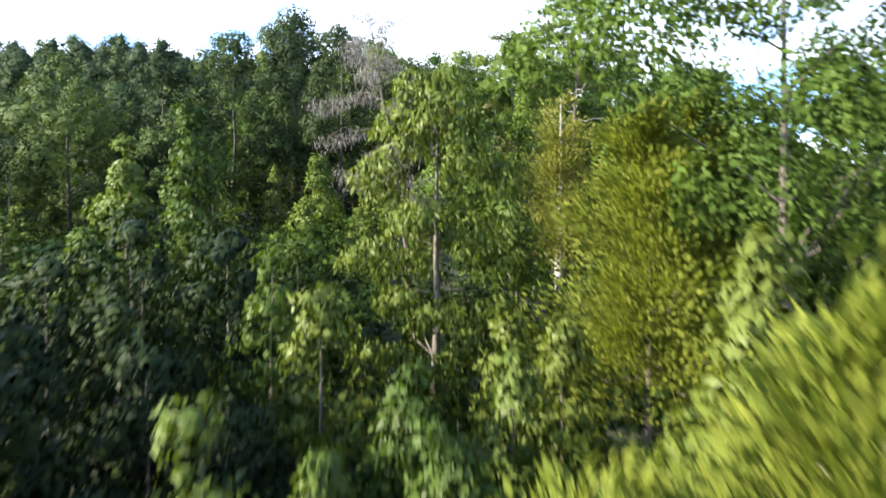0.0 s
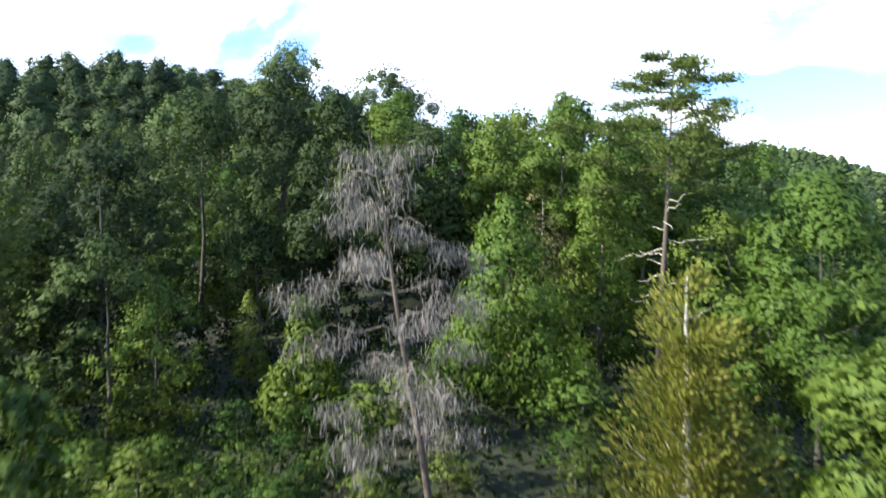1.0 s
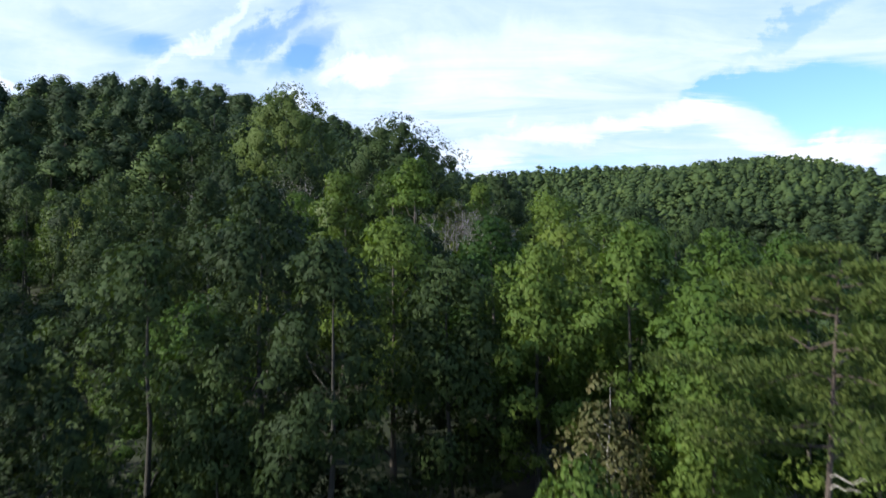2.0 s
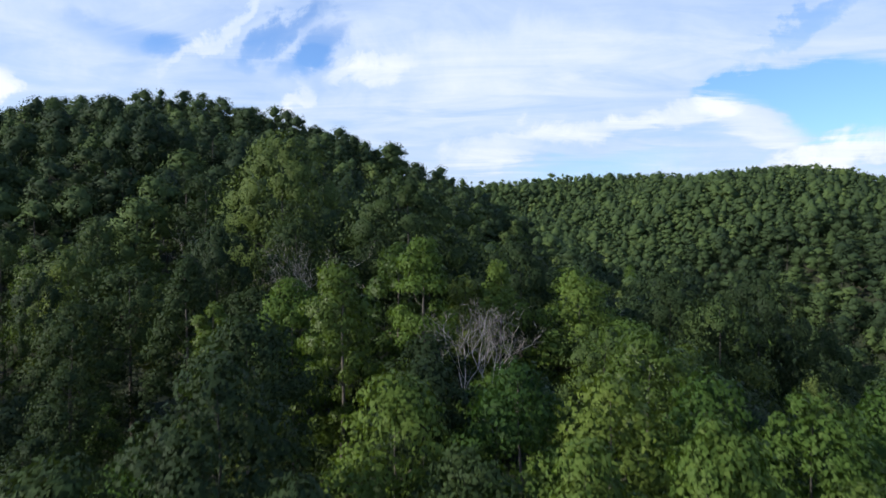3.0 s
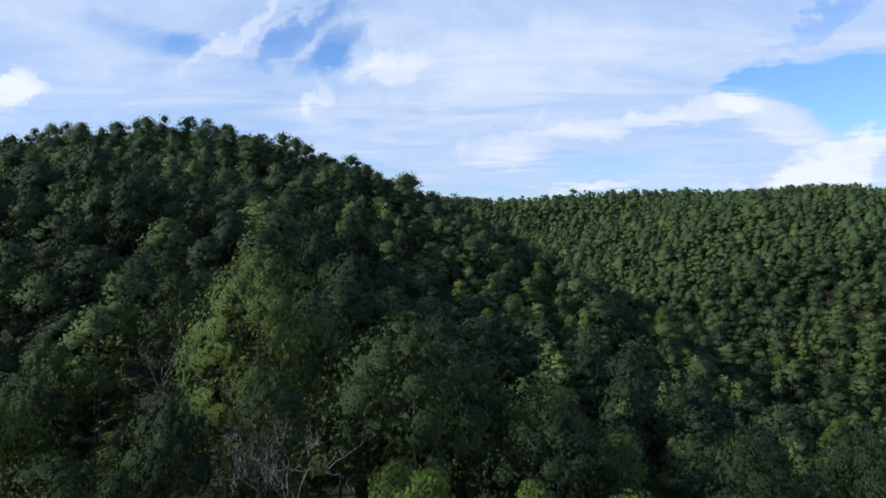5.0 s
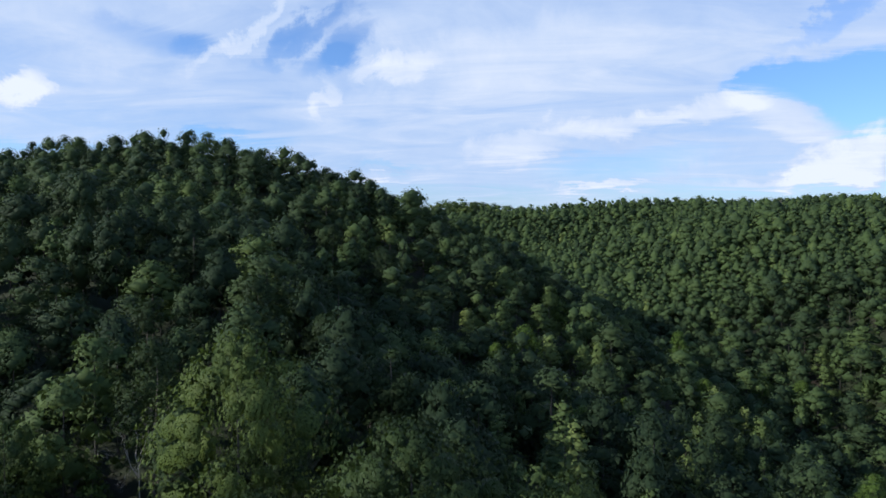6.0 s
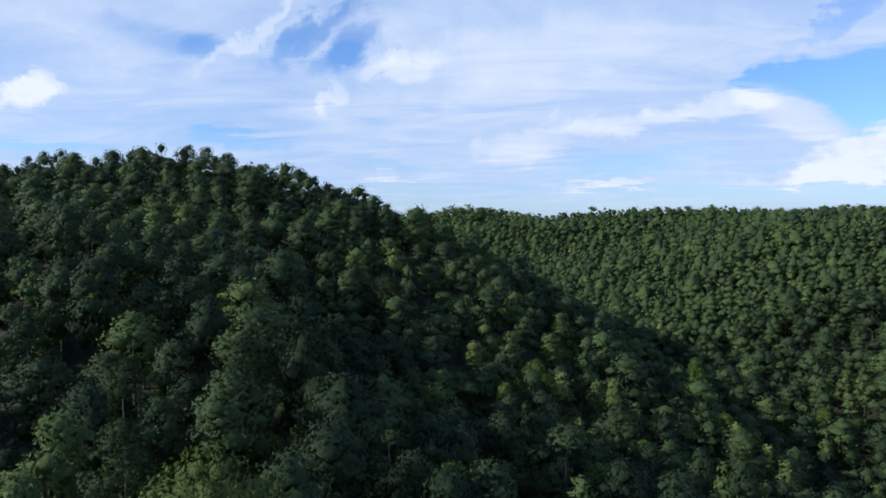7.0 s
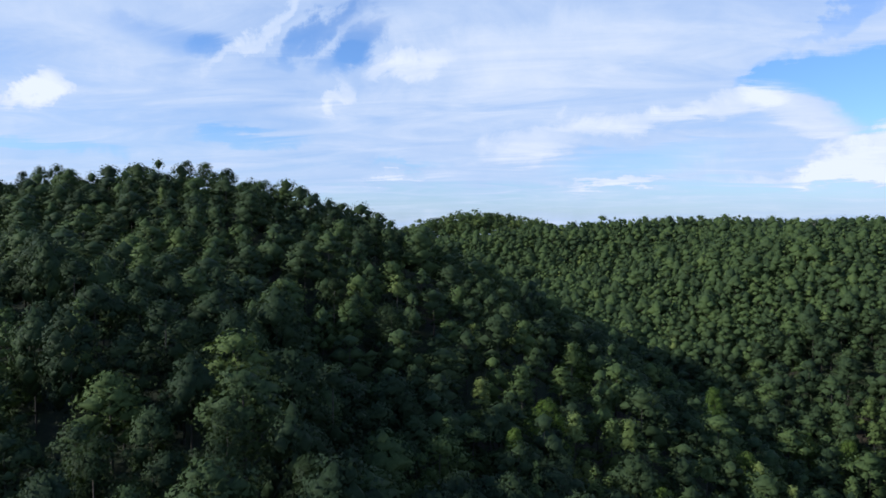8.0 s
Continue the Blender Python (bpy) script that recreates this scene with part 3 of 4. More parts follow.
def weeping_dead_tree(label, seed, h, width, strands):
    """A dead tree whose uneven limbs carry tufts of hanging grey twigs."""
    rng = np.random.default_rng(seed)
    ob = thing("dead_tree", label, "dead tree")
    p, r = stem_of(h * 0.98, h * 0.0115, rng, (-1.7, 0.2))
    trunk = link_mesh("trunk", *tube(p, r, 8), BARK_RED, ob, smooth=True)
    pts, axes = [], []
    limbs = 25
    for k in range(limbs):
        t = 0.30 + 0.66 * (k + rng.random()) / limbs
        a = k * 2.4 + rng.normal() * 0.45
        reach = width / 2 * np.interp(t, [0.3, 0.6, 0.8, 1], [1.0, 0.95, 0.6, 0.3]) * rng.choice([0.45, 0.8, 1.0, 1.25])
        start = np.array([np.interp(t * h, p[:, 2], p[:, 0]), np.interp(t * h, p[:, 2], p[:, 1]), t * h])
        end = start + np.array([math.cos(a) * reach, math.sin(a) * reach, reach * rng.uniform(-0.18, 0.2)])
        line = bent(start, end, rng, sag=-0.10 * reach, n=7, wobble=0.035)
        link_mesh("limb", *tube(line, np.linspace(0.042 * (1.3 - t), 0.010, 7), 5), BARK, trunk, smooth=True)
        tufts = int(2 + reach * 1.5)
        m = int(strands / limbs * (0.3 + reach / width * 1.6) / tufts)
        for _ in range(tufts):
            s = 1 - 0.5 * rng.random() ** 1.2
            c = np.array([np.interp(s, np.linspace(0, 1, 7), line[:, i]) for i in range(3)]) + rng.normal(size=3) * np.array([0.32, 0.32, 0.12])
            q = c + rng.normal(size=(m, 3)) * np.array([0.26, 0.26, 0.13])
            q[:, 2] -= rng.random(m) ** 1.4 * rng.uniform(0.15, 0.6)
            pts.append(q)
            axes.append(rng.normal(size=(m, 3)) * 0.4 + np.array([0, 0, -1.0]))
    pts, axes = np.concatenate(pts), np.concatenate(axes)
    l = rng.uniform(0.14, 0.40, len(pts))
    link_mesh("dead_foliage", *blades(pts, axes, l, l * 0.10, rng, 0.1), LEAF_DEAD, ob, "tufts of hanging grey dead twigs")
    return ob


# ---- trees near the start, each in its own place ----
taken = []   # x, y, clear radius


def stand(ob, x, y, clear, turn=0.0):
    taken.append((x, y, clear))
    return drop(ob, x, y, turn)


def height_to(x, y, top):
    return top - float(ground(x, y))


TULIP_LABEL = "slender tulip tree with a narrow light green crown"
OAK_LABEL = "broad oak with a dense dark green crown"

x, y = -0.2, 20.1
stand(broadleaf("tulip_tree", "oval", "young tulip tree with large drooping silvery green leaves", 11, height_to(x, y, 11.7), 4.5, 0.4, 13000, 0.22, LEAF_TULIP, limbs=14, lean=(-0.1, 0.3), droop=1.8, girth=0.15, clumps=70, core=0.5, loose=1.2, dome=0.35, slim=0.62), x, y, 2.4)
x, y = -9.7, 28.1
stand(broadleaf("tulip_tree", "tulip", "slender young tulip tree with a pointed light green crown", 12, height_to(x, y, 12.3), 4.0, 0.8, 4600, 0.24, LEAF_TULIP, limbs=9, droop=1.3, clumps=40, core=0.5, loose=1.0), x, y, 1.8)
x, y = -13.3, 30.4
stand(broadleaf("tulip_tree", "tulip", TULIP_LABEL, 13, height_to(x, y, 11.2), 3.8, 0.8, 3600, 0.26, LEAF_TULIP, limbs=8, droop=1.0), x, y, 1.6)
x, y = -12.3, 25.2
stand(broadleaf("tulip_tree", "tulip", "sapling with bright yellow-green layered leaves", 14, height_to(x, y, 7.2), 3.8, 0.6, 3000, 0.25, LEAF_TULIP, limbs=8), x, y, 1.6)
x, y = -8.0, 46.8
stand(broadleaf("tulip_tree", "tulip", "small tulip tree with a yellowish green crown", 15, height_to(x, y, 12.3), 4.2, 0.6, 3200, 0.28, LEAF_TULIP, limbs=8), x, y, 1.8)
x, y = 2.4, 24.5
stand(broadleaf("sapling", "tulip", "thin sapling with a pale stem and a small light crown", 16, height_to(x, y, 8.2), 2.8, 3.2, 1300, 0.2, LEAF_TULIP, limbs=6, bark=BARK_PALE, girth=0.05, clumps=16, core=0.5), x, y, 1.0)
x, y = -1.6, 35.4
stand(weeping_dead_tree("tall dead tree hung with curtains of grey twigs", 17, height_to(x, y, 18.3), 6.2, 9500), x, y, 2.4)
x, y = 5.7, 35.8
stand(feathery("dying_conifer", "dying conifer with golden green plumes and a bleached forked trunk", 18, height_to(x, y, 14.1), 5.4, 7000, LEAF_DYING, BARK_PALE, 0.75, True, girth=0.024), x, y, 2.0)
x, y = 5.2, 18.3
stand(feathery("conifer", "bushy conifer with yellow-green feathery plumes", 19, height_to(x, y, 10.6), 5.6, 11000, LEAF_GOLD, BARK, 0.4), x, y, 2.0)
x, y = 7.4, 21.0
stand(feathery("conifer", "bushy conifer with yellow-green feathery plumes", 28, height_to(x, y, 11.4), 4.6, 7000, LEAF_GOLD, BARK, 0.4), x, y, 1.6)
x, y = 3.5, 5.4
stand(feathery("conifer", "low bushy conifer with bright yellow-green plumes", 20, height_to(x, y, 6.5), 5.0, 7000, LEAF_GOLD, BARK_PALE, 0.8), x, y, 2.4)
x, y = 1.6, 6.6
stand(feathery("conifer", "small conifer with yellow-green plumes", 22, height_to(x, y, 4.6), 3.4, 3600, LEAF_GOLD, BARK, 0.8), x, y, 1.4)
x, y = 4.7, 10.6
stand(broadleaf("tulip_tree", "tulip", "young tulip tree with long grey-green leaves", 27, height_to(x, y, 7.2), 3.8, 0.5, 3600, 0.27, LEAF_TULIP, limbs=9, droop=0.9), x, y, 1.6)
x, y = 8.4, 17.4
stand(broadleaf("oak_tree", "oak", "tall open oak with a pale trunk and gappy green crown", 21, height_to(x, y, 18.4), 11.0, 6.0, 34000, 0.2, LEAF_MAPLE, limbs=16, girth=0.17, core=0, clumps=100), x, y, 2.0)
for x, y, h, seed in ((-1.6, 9.6, 3.0, 81), (0.2, 10.8, 3.4, 82), (-0.6, 13.0, 3.6, 83), (1.4, 13.4, 3.8, 84), (-2.6, 15.4, 4.6, 85), (2.6, 15.6, 4.0, 86), (-4.2, 17.6, 5.2, 87), (1.6, 17.2, 3.6, 88), (2.4, 10.2, 2.8, 89)):
    stand(broadleaf("sapling", "tulip", "leafy bright green sapling in the undergrowth", seed, h, h * 0.62, 0.3, 1500, 0.2, LEAF_TULIP, limbs=6, droop=0.9, clumps=24, core=0.5, loose=0.9), x, y, 0.8)
# The shade over these saplings is put into their dark leaf colour.
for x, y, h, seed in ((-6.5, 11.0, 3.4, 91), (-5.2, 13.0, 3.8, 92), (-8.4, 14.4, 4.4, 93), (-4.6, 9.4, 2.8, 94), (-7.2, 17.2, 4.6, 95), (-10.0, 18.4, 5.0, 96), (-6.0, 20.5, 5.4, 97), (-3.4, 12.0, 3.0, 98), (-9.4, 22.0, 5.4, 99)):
    stand(broadleaf("shrub", "oak", "leafy sapling under the trees, shade put into its dark leaves", seed, h, h * 0.8, 0.2, 1700, 0.2, LEAF_SHADED, limbs=6, droop=0.7, clumps=26, core=0.5, loose=0.9), x, y, 1.0)
# Two maples added to shade the left side, their leaves darkened as well.
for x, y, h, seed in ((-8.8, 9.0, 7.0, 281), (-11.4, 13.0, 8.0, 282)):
    stand(broadleaf("maple_tree", "oak", "leafy maple added at the edge of the wood, tinted dark for shade", seed, h, 6.4, 0.8, 4200, 0.26, LEAF_SHADED, limbs=7, clumps=40, loose=0.8), x, y, 2.0)
x, y = 8.4, 48.6
stand(pine("pine_tree", "tall pine with a bare trunk and flat sparse needle layers", 23, height_to(x, y, 23.4), 11.0, height_to(x, y, 17.0), 14000, 0.24), x, y, 2.4)
x, y = 1.4, 48.4
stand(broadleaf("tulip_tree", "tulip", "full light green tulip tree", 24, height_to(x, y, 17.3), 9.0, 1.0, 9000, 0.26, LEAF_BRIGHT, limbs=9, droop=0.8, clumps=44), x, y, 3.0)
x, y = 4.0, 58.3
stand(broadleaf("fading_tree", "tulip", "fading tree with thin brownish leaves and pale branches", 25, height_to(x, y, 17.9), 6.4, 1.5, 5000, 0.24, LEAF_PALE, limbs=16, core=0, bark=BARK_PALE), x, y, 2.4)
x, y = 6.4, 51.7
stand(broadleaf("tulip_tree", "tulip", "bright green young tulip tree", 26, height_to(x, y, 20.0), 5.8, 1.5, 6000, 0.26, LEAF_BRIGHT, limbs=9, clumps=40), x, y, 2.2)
for x, y, top, width, low, seed in ((12.5, 33.5, 14.5, 7.0, 1.0, 31), (14.4, 45.3, 17.6, 7.5, 2.5, 32), (9.6, 28.0, 11.5, 5.0, 1.0, 44), (14.0, 26.5, 13.5, 6.5, 1.5, 45), (-12.6, 62.4, 26.4, 9.5, 1.2, 33), (-8.3, 57.9, 23.5, 7.4, 1.2, 34), (-17.1, 59.4, 23.6, 9.0, 1.2, 35), (-20.5, 53.5, 20.4, 9.0, 1.0, 36),
                                    (8.8, 59.2, 21.7, 7.0, 3.0, 37), (12.2, 68.1, 24.2, 8.5, 4.0, 38), (-5.6, 75.6, 24.2, 8.5, 3.5, 39), (-25.5, 50.0, 19.4, 9.0, 2.5, 40), (6.2, 62.4, 24.4, 6.5, 4.0, 41), (1.5, 63.6, 23.2, 7.0, 3.5, 42), (-3.0, 64.0, 22.6, 7.5, 3.5, 43)):
    # Oaks between x 0 and 16 get sunlight painted into their leaves.
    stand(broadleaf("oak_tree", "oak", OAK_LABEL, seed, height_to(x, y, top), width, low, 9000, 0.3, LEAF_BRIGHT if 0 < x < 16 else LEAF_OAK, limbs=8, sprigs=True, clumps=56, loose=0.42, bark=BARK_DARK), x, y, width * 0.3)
BROAD_LABEL, SUNNY_LABEL = "broad oak with a high rounded dark green crown", "tall tulip tree with a full yellow-green crown"
SLOPE_TREES = [   # kind, x, y, height of the top, width
    ("sunny", 6.1, 98.4, 28.1, 7.6), ("sunny", 9.2, 94.2, 24.6, 6.4), ("tulip", 7.8, 80.7, 25.2, 6.6), ("tulip", 11.6, 88.0, 23.2, 6.0), ("sunny", -0.9, 98.6, 28.7, 4.4), ("sunny", -7.2, 94.5, 31.0, 5.2), ("tulip", -9.6, 97.4, 30.4, 5.4),
    ("tulip", -12.6, 87.0, 29.2, 4.8), ("sunny", -17.6, 93.4, 27.4, 6.2), ("oak", -36.0, 103.6, 28.4, 11.0), ("oak", -37.5, 96.0, 25.4, 8.4), ("oak", -27.7, 97.0, 29.2, 5.6), ("oak", -16.8, 79.0, 26.0, 9.4), ("tulip", -23.6, 92.0, 25.6, 4.0),
    ("sunny", -1.4, 77.6, 22.6, 6.0), ("tulip", 7.2, 114.0, 27.6, 5.0), ("tulip", -8.6, 123.2, 28.6, 5.0), ("tulip", -3.7, 99.2, 27.4, 4.6), ("oak", -6.0, 86.0, 24.0, 7.0),
    ("oak", -15.2, 101.4, 25.0, 7.0), ("oak", -24.2, 103.4, 26.2, 7.6), ("oak", -21.6, 98.6, 24.2, 6.4)]
HILL_TREES = [
    ("oak", -16.8, 146.5, 37.8, 6.6), ("tulip", -10.4, 149.3, 33.4, 4.4), ("oak", -38.0, 160.6, 45.2, 8.6), ("oak", -28.0, 160.4, 40.2, 7.0), ("oak", -42.6, 139.4, 39.8, 9.4), ("oak", -14.7, 135.4, 32.4, 8.0), ("sunny", 9.7, 186.3, 21.8, 4.6),
    ("oak", -52.2, 157.6, 43.0, 9.6), ("oak", -50.8, 260.4, 53.0, 6.6), ("oak", -35.5, 256.2, 47.2, 12.0), ("tulip", 10.5, 282.0, 32.4, 9.6), ("sunny", 1.6, 238.4, 28.4, 7.6), ("sunny", -5.3, 221.7, 26.8, 4.0), ("oak", 10.7, 294.6, 36.2, 9.0),
    ("sunny", 50.2, 261.0, 11.6, 5.4), ("sunny", 24.4, 228.4, 13.8, 4.4), ("sunny", 51.0, 293.0, 19.8, 6.6), ("sunny", 28.6, 207.3, 11.4, 5.0), ("sunny", 57.0, 185.0, 11.6, 6.4), ("tulip", 79.5, 302.3, 5.4, 5.6), ("sunny", 92.0, 303.0, 2.4, 6.0)]
for k, (kind, x, y, top, width) in enumerate(SLOPE_TREES + HILL_TREES):
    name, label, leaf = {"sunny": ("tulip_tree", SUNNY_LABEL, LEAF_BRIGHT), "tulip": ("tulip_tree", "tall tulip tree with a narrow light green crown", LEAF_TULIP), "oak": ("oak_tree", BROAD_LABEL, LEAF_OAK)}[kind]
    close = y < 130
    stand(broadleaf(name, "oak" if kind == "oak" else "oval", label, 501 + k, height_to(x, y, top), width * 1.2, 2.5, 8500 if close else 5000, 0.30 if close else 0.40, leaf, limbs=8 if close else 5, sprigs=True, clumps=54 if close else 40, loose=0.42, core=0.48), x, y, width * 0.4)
for k, (x, y, top) in enumerate(((-6.5, 68.5, 24.8), (3.6, 69.5, 24.6), (8.6, 70.8, 24.3), (15.6, 64.5, 22.6), (17.6, 71.5, 23.6), (20.5, 66.5, 21.8), (-0.8, 71.5, 25.0), (11.2, 62.0, 22.2))):
    stand(broadleaf("oak_tree", "oak", OAK_LABEL, 71 + k, height_to(x, y, top), 8.2, 2.0, 5200, 0.32, LEAF_MAPLE, limbs=6, sprigs=True, clumps=52, loose=0.42), x, y, 2.4)
for x, y, top, seed in ((-3.4, 86.6, 28.0, 61), (-1.2, 88.4, 27.2, 62), (-19.8, 105.8, 32.6, 63), (-26.0, 114.0, 29.0, 64), (143.2, 467.0, 70.0, 66), (-42.0, 135.4, 34.6, 65)):
    stand(bare_tree("dead_tree", "bare dead tree with fine grey upright branches", seed, height_to(x, y, top), BARK_PALE, 4, 500, trunk_share=0.5, girth=0.0048), x, y, 1.2)


for k, (x, y, top) in enumerate(((-201, 353, 90.0), (-195, 355, 92.0), (-189, 357, 92.9), (-174, 347, 86.7), (-166, 354, 88.9), (-145, 346, 90.4), (-139, 348, 87.7), (-125, 337, 91.3), (-119, 339, 90.9), (-112, 343, 88.4),
                                (-105, 349, 86.0), (-95, 337, 84.1), (-83, 345, 81.0), (-69, 330, 75.4))):
    stand(broadleaf("oak_tree", "oak", "old oak with an uneven crown standing out on the ridge", 401 + k, height_to(x, y, top), (8.0, 10.0, 11.5, 9.0)[k % 4], 5.0 + k % 3, 2200, 0.46, LEAF_OAK, limbs=6, sprigs=True, clumps=30, loose=0.42, core=0.5), x, y, 4.5)


# ---- the wood round them: separate trees on the near slope ----
def scatter(x0, x1, y0, y1, cell, seed, keep, beside=True):
    """A loose, uneven grid of places."""
    rng = np.random.default_rng(seed)
    gx, gy = np.meshgrid(np.arange(x0, x1, cell), np.arange(y0, y1, cell))
    p = np.column_stack([gx.ravel(), gy.ravel()]) + rng.uniform(-0.42, 0.42, (gx.size, 2)) * cell
    p = p[keep(p[:, 0], p[:, 1])]
    for cx, cy, r in taken if beside else ():
        p = p[np.hypot(p[:, 0] - cx, p[:, 1] - cy) > r + cell * 0.3]
    return p, rng


def packed(x0, x1, y0, y1, across, seed, keep, tries=30, gap=0.385):
    """Crowns of unlike sizes, large ones first, packed side by side: places and widths."""
    rng = np.random.default_rng(seed)
    n = int((x1 - x0) * (y1 - y0) / across ** 2 * tries)
    c = np.column_stack([rng.uniform(x0, x1, n), rng.uniform(y0, y1, n)])
    c = c[keep(c[:, 0], c[:, 1])]
    for cx, cy, r in taken:
        c = c[np.hypot(c[:, 0] - cx, c[:, 1] - cy) > r + across * 0.3]
    size = across * np.interp(np.arange(len(c)) / len(c), [0, 0.01, 0.06, 0.3, 1.0], [1.4, 1.2, 1.0, 0.85, 0.72]) * rng.uniform(0.9, 1.1, len(c))
    p, w = np.empty((len(c), 2)), np.empty(len(c))
    k = 0
    for q, s in zip(c, size):
        if k == 0 or np.all(np.hypot(p[:k, 0] - q[0], p[:k, 1] - q[1]) > gap * (w[:k] + s)):
            p[k], w[k] = q, s
            k += 1
    return p[:k], w[:k], rng


def in_wedge(x, y):
    return (x > -0.80 * y - 14) & (x < 0.66 * y + 14)


def behind_start(x, y):
    """Unseen trees added beside and behind the first stretch of the way, to shade it."""
    return (x < -7 - 0.15 * y) & (x > -34) & (y < 16)


def prototypes(specs, clumps):
    made = []
    for name, kind, label, seed, h, width, low, leaves, size, mat, limbs, sprigs in specs:
        group = name.replace("_", " ") + "s on the slope"
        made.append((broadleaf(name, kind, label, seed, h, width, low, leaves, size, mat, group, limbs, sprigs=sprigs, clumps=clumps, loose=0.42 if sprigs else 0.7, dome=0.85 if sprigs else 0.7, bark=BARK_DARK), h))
    return made


def grow(protos, places, rng, heights, placed=False, broad=1.0, widths=None):
    """Stand each prototype once (unless it is placed already), then copies of it, on the places."""
    used = set(range(len(protos))) if placed else set()
    for i, ((x, y), h) in enumerate(zip(places, heights)):
        k = int(rng.integers(len(protos)))
        ob, own = protos[k]
        s = h / own
        wide = s * broad * rng.uniform(0.85, 1.2) if widths is None else widths[i] / 10.4
        m = pose(x, y, float(ground(x, y)), rng.normal() * 2, rng.normal() * 2, rng.uniform(0, 360)) @ Matrix.Diagonal((wide, wide, s, 1))
        if k in used:
            copy_thing(ob, m)
        else:
            used.add(k)
            ob.matrix_basis = m


def near_height(y, rng):
    return np.interp(y, [0, 14, 30, 44, 54, 400], [3.0, 4.5, 7.2, 10.0, 14.5, 15.5]) * rng.choice([0.62, 0.8, 0.95, 1.08, 1.2], len(y)) * rng.uniform(0.93, 1.05, len(y))


MAPLE_LABEL = "maple with a rounded mid green crown of many lobes"
near = prototypes([("tulip_tree", "tulip", TULIP_LABEL, 101, 10, 5.0, 0.4, 850, 0.34, LEAF_TULIP, 4, False), ("tulip_tree", "tulip", TULIP_LABEL, 102, 10, 5.8, 0.4, 850, 0.35, LEAF_TULIP, 4, False),
                   ("maple_tree", "oak", MAPLE_LABEL, 103, 10, 6.6, 1.2, 1100, 0.35, LEAF_MAPLE, 4, False), ("maple_tree", "oak", MAPLE_LABEL, 104, 10, 7.2, 1.5, 1100, 0.36, LEAF_MAPLE, 4, False), ("maple_tree", "oak", MAPLE_LABEL, 105, 10, 6.2, 2.0, 1000, 0.35, LEAF_MAPLE, 4, False)], 30)
places, rng = scatter(-48, 42, 7, 46, 3.4, 201, lambda x, y: (x > -0.80 * y - 6) & (x < 0.66 * y + 8))
grow(near, places, rng, near_height(places[:, 1], rng), False, 1.35)
places, rng = scatter(-12, 12, 16, 37, 2.6, 206, lambda x, y: np.abs(x) < 0.3 * y + 2, False)
clear = np.array([min(math.hypot(x - cx, y - cy) for cx, cy, r in taken) for x, y in places])
places = places[clear > 1.1]
grow(near, places, rng, np.interp(places[:, 1], [16, 24, 37], [2.6, 3.8, 6.0]) * rng.uniform(0.7, 1.15, len(places)), True, 1.3)
places, rng = scatter(-34, -3, 22, 46, 2.9, 207, lambda x, y: x > -0.72 * y, False)
clear = np.array([min(math.hypot(x - cx, y - cy) for cx, cy, r in taken) for x, y in places])
places = places[clear > 1.5]
grow(near, places, rng, np.interp(places[:, 1], [22, 34, 46], [4.6, 6.6, 8.6]) * rng.uniform(0.75, 1.15, len(places)), True, 1.35)
places, rng = scatter(-30, -5, -24, 15, 3.9, 205, behind_start)
grow(near, places, rng, rng.uniform(9.0, 12.5, len(places)), True, 1.15)

slope = prototypes([("tulip_tree", "tulip", TULIP_LABEL, 111, 16, 7.2, 2.5, 4400, 0.27, LEAF_TULIP, 3, True), ("oak_tree", "oak", OAK_LABEL, 112, 16, 9.8, 2.5, 5400, 0.28, LEAF_OAK, 3, True),
                    ("oak_tree", "oak", OAK_LABEL, 113, 16, 8.6, 2.2, 5000, 0.28, LEAF_OAK, 3, True), ("maple_tree", "oak", MAPLE_LABEL, 114, 16, 10.4, 2.4, 5400, 0.28, LEAF_MAPLE, 3, True)], 44)
taken.append((-3.2, 53.5, 4.8))   # a dark opening between the tall trees
places, rng = scatter(-76, 66, 46, 86, 6.3, 202, in_wedge)
heights = near_height(places[:, 1], rng)
sunny = (places[:, 0] > 7) & (rng.random(len(places)) < 0.75)   # more tulip trees and maples: lighter leaves for the sunlight on the open side
grow(slope, places[~sunny], rng, heights[~sunny])
grow([slope[0], slope[3]], places[sunny], rng, heights[sunny], True)

upper = prototypes([("tulip_tree", "tulip", TULIP_LABEL, 121, 16, 7.4, 2.5, 3900, 0.25, LEAF_TULIP, 2, True), ("oak_tree", "oak", OAK_LABEL, 122, 16, 10.4, 5.6, 4800, 0.26, LEAF_OAK, 2, True),
                    ("maple_tree", "oak", MAPLE_LABEL, 123, 16, 9.4, 5.6, 4400, 0.26, LEAF_OAK, 2, True), ("oak_tree", "oak", OAK_LABEL, 124, 16, 12.0, 5.8, 5400, 0.26, LEAF_OAK, 2, True)], 44)
places, widths, rng = packed(-112, 98, 86, 132, 8.6, 203, in_wedge)
hollow = np.exp(-((places[:, 0] + 4) / 24) ** 4 - ((places[:, 1] - 92) / 22) ** 4)   # lower wood under the tall tulip trees
grow(upper, places, rng, near_height(places[:, 1], rng) * (0.65 + 0.38 * widths / 8.6) * (1 - 0.22 * hollow), widths=widths)


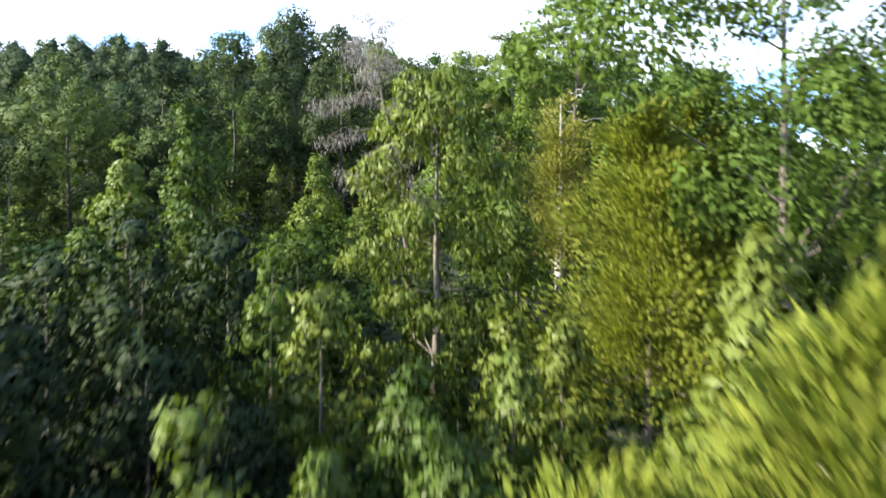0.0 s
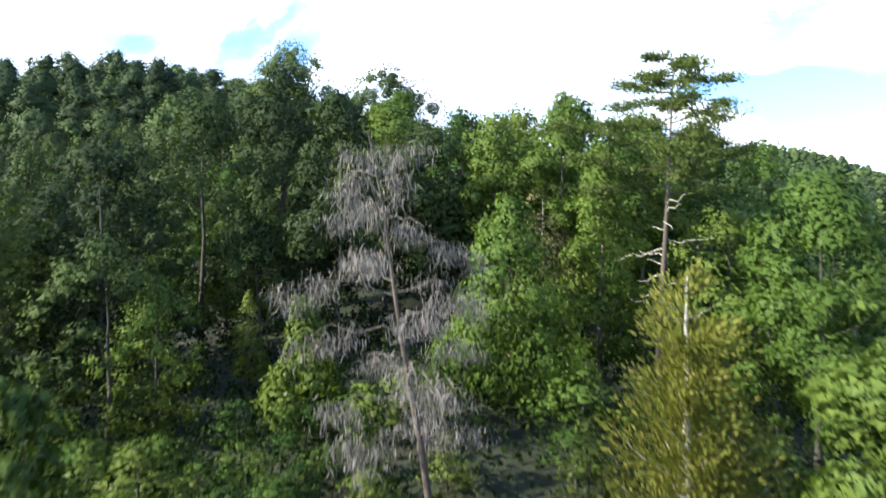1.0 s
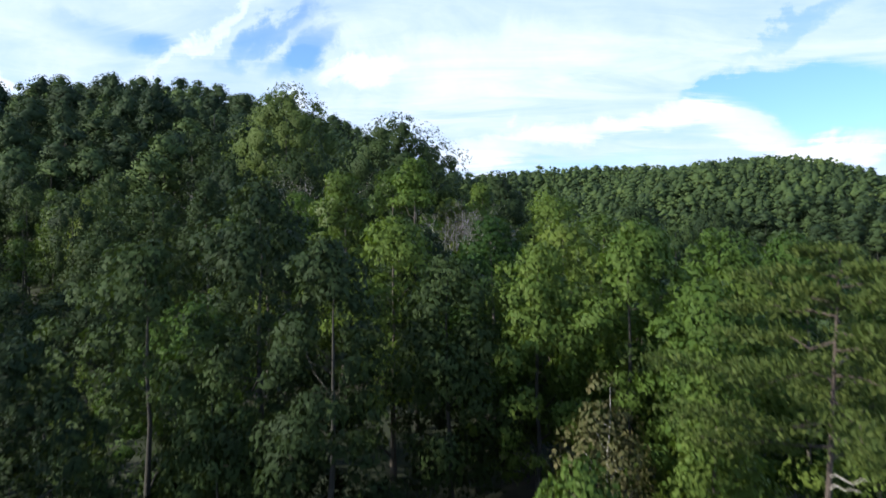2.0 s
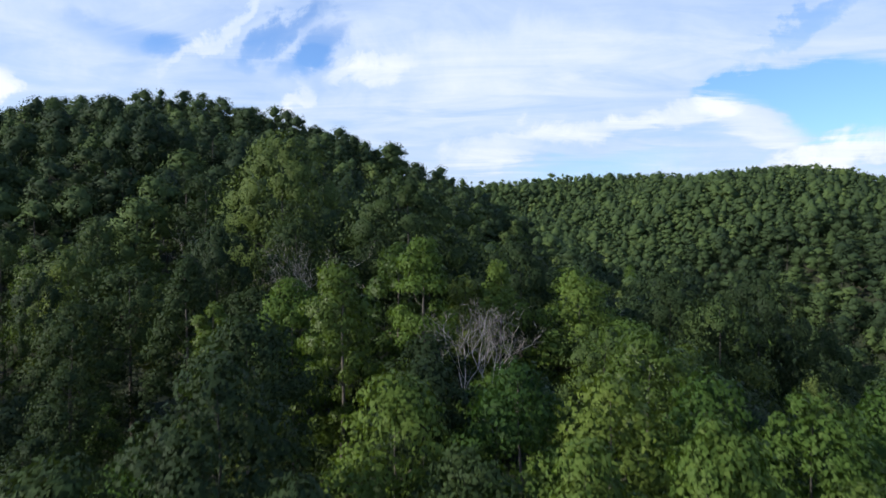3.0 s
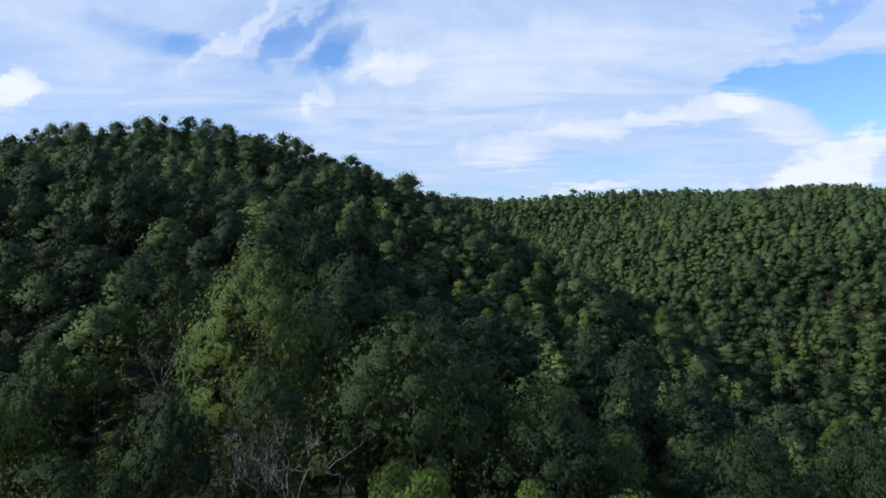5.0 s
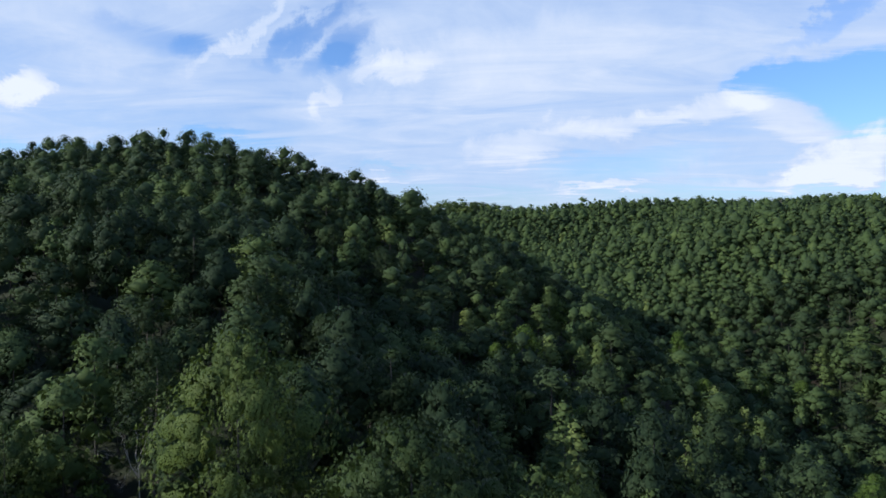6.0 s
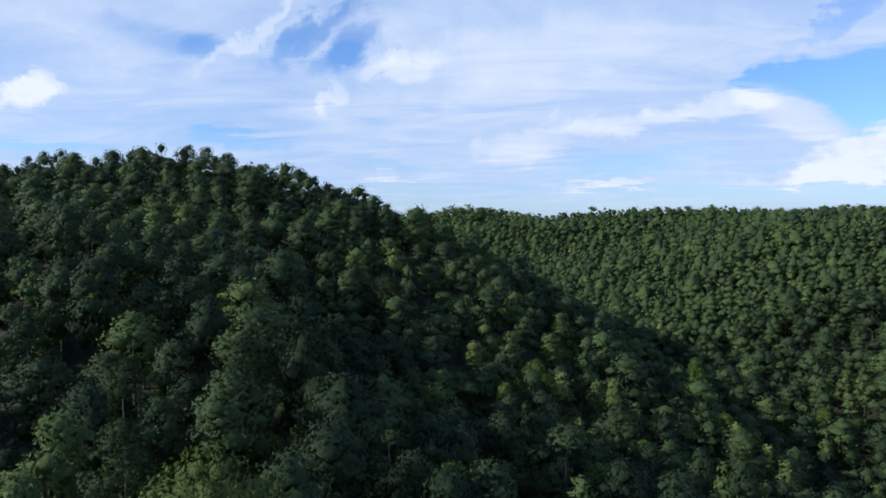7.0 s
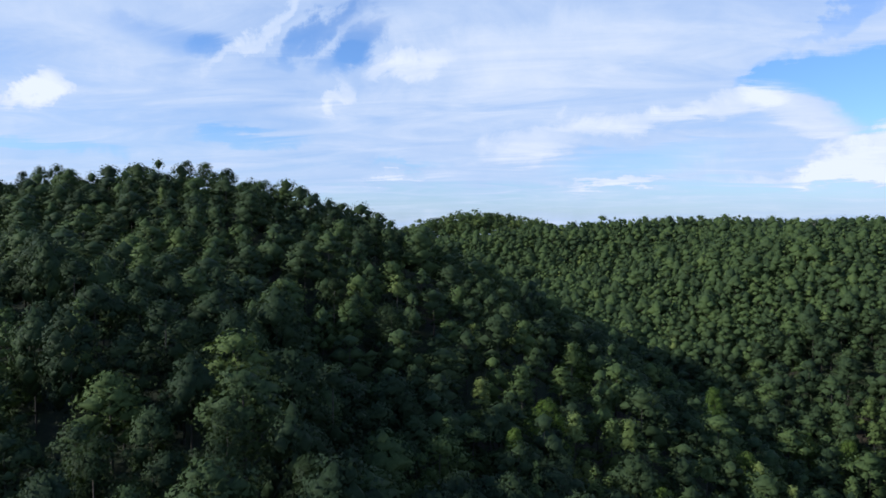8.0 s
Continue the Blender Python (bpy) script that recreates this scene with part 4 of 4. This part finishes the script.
# ---- the woods beyond: past counting ----
def woods(name, label, seed, places, widths, rng, kinds, leaves, size, height, crown_mat, clumps, spread, tone, broad=1.04, dome=0.8, lift=0.0, core=0.7):
    """Many trees as one stuff: all crowns in one mesh, all trunks in another."""
    shapes = []
    for i, (kind, width, low) in enumerate(kinds):
        r2 = np.random.default_rng(seed + i)
        c, cr = crown_plan(kind, r2, 16.0, width, low, clumps)
        shapes.append(clump_leaves(c, cr, leaves, size, r2, droop=0.0, loose=0.4, dome=dome, lift=lift, core=core))
    stem = tube(np.array([[0, 0, -1.0], [0.1, 0, 6], [0, 0.1, 14]]), np.array([0.22, 0.14, 0.05]), 4)
    tulip = np.array([kind == "tulip" for kind, _, _ in kinds])
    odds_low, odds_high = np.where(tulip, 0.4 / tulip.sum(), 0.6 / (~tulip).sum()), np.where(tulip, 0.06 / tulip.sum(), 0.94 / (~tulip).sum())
    z = ground(places[:, 0], places[:, 1])
    vs, ns, fs, ts, rs, sv, sf, at, sat = [], [], [], [], [], [], [], 0, 0
    for (x, y), zz, wide in zip(places, z, widths):
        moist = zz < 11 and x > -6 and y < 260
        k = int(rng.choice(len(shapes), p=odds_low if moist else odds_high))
        v, f, turns, frayed = shapes[k]
        a = rng.uniform(0, 6.283)
        h = height * (1 + spread * rng.uniform(-1, 1)) / 16.0 * (0.72 + 0.28 * wide / widths.mean())
        w = wide * broad / kinds[k][1] * (0.85 if tulip[k] else 1.0)
        rot = np.array([[math.cos(a) * w, -math.sin(a) * w, 0], [math.sin(a) * w, math.cos(a) * w, 0], [0, 0, h]])
        vs.append(v @ rot.T + np.array([x, y, zz]))
        ns.append(turns @ rot.T)
        fs.append(f + at)
        rs.append(frayed)
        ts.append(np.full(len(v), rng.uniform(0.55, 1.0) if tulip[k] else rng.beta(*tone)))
        at += len(v)
        sv.append(stem[0] @ rot.T + np.array([x, y, zz]))
        sf.append(stem[1] + sat)
        sat += len(stem[0])
    ob = tagged(new(name), label, "woods", kind="stuff")
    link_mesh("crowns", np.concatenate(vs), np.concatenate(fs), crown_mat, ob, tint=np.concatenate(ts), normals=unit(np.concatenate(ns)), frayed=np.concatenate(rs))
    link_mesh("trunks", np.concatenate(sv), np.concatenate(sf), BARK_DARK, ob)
    return ob


MIXED = [("oak", 8.6, 6.2), ("oak", 10.4, 6.4), ("oak", 7.6, 6.4), ("tulip", 6.0, 2.5), ("tulip", 7.0, 2.0), ("oak", 8.2, 6.0), ("oak", 9.4, 6.6)]
# Low tones here put the shade on hill and hollow into leaf colour.
places, widths, rng = packed(-190, 155, 131, 222, 9.0, 211, in_wedge)
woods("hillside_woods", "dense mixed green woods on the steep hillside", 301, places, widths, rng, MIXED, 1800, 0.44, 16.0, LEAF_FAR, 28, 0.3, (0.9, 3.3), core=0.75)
places, widths, rng = packed(-300, 250, 221, 372, 9.8, 212, lambda x, y: in_wedge(x, y - 10) & ~((x < -55) & (y > 375)))
woods("ridge_woods", "green woods on the hill and in the hollow, tinted darker for shade", 311, places, widths, rng, [(k, w, low * 0.8) for k, w, low in MIXED], 720, 0.54, 15.0, LEAF_FAR, 16, 0.2, (1.7, 3.8), core=0.8)
places, widths, rng = packed(-300, 420, 371, 580, 7.4, 213, lambda x, y: in_wedge(x, y - 30) & ~((x < -60) & (y > 395)) & ~((x > 85) & (y > 570)), gap=0.29)
crest = ground(places[:, 0], places[:, 1]) > 45
for name, label, part_of, low_share in (("far_woods", "even green canopy of the far wooded ridge", ~crest, 0.8), ("far_crest_woods", "close green treetops along the crest of the far ridge", crest, 0.4)):
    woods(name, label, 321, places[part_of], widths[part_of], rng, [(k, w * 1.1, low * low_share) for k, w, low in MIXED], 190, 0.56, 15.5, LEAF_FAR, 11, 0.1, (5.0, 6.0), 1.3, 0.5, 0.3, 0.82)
# The high tone puts the haze over the distant hill into its leaves.
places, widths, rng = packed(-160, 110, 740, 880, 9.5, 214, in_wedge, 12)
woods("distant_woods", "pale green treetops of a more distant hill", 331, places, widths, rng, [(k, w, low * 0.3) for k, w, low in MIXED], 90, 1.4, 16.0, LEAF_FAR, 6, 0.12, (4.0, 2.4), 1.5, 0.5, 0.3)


# the wood goes on to both sides of the way and behind its start
places, widths, rng = packed(-260, 240, -90, 300, 10.0, 215, lambda x, y: ~in_wedge(x, y) & (x > -0.80 * y - 110) & (x < 0.66 * y + 110) & ~((np.abs(x) < 12) & (y > -12)) & ~behind_start(x, y), 30)
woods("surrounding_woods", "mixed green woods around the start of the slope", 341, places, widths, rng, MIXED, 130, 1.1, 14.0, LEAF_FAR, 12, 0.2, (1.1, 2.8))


# ---- undergrowth ----
def undergrowth():
    places, rng = scatter(-48, 42, -14, 62, 1.8, 221, lambda x, y: (x > -0.8 * np.abs(y) - 14) & (x < 0.66 * np.abs(y) + 12) & ~((np.abs(x) < 1.5) & (y < 5)), False)
    z = ground(places[:, 0], places[:, 1])
    n = 42
    p = np.repeat(np.column_stack([places, z]), n, 0)
    tall = np.repeat(rng.uniform(0.8, 3.0, len(places)), n)
    d = unit(rng.normal(size=(len(p), 3)))
    p = p + d * np.column_stack([tall * 0.8, tall * 0.8, tall * 0.5]) * (rng.random(len(p)) ** 0.4)[:, None] + np.column_stack([0 * tall, 0 * tall, tall * 0.6])
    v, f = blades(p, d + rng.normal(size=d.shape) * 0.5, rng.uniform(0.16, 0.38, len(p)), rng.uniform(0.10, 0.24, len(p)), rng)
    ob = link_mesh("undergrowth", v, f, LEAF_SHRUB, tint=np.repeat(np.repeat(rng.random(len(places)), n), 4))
    tagged(ob, "low green shrubs and saplings on the forest floor", "undergrowth", kind="stuff")


undergrowth()
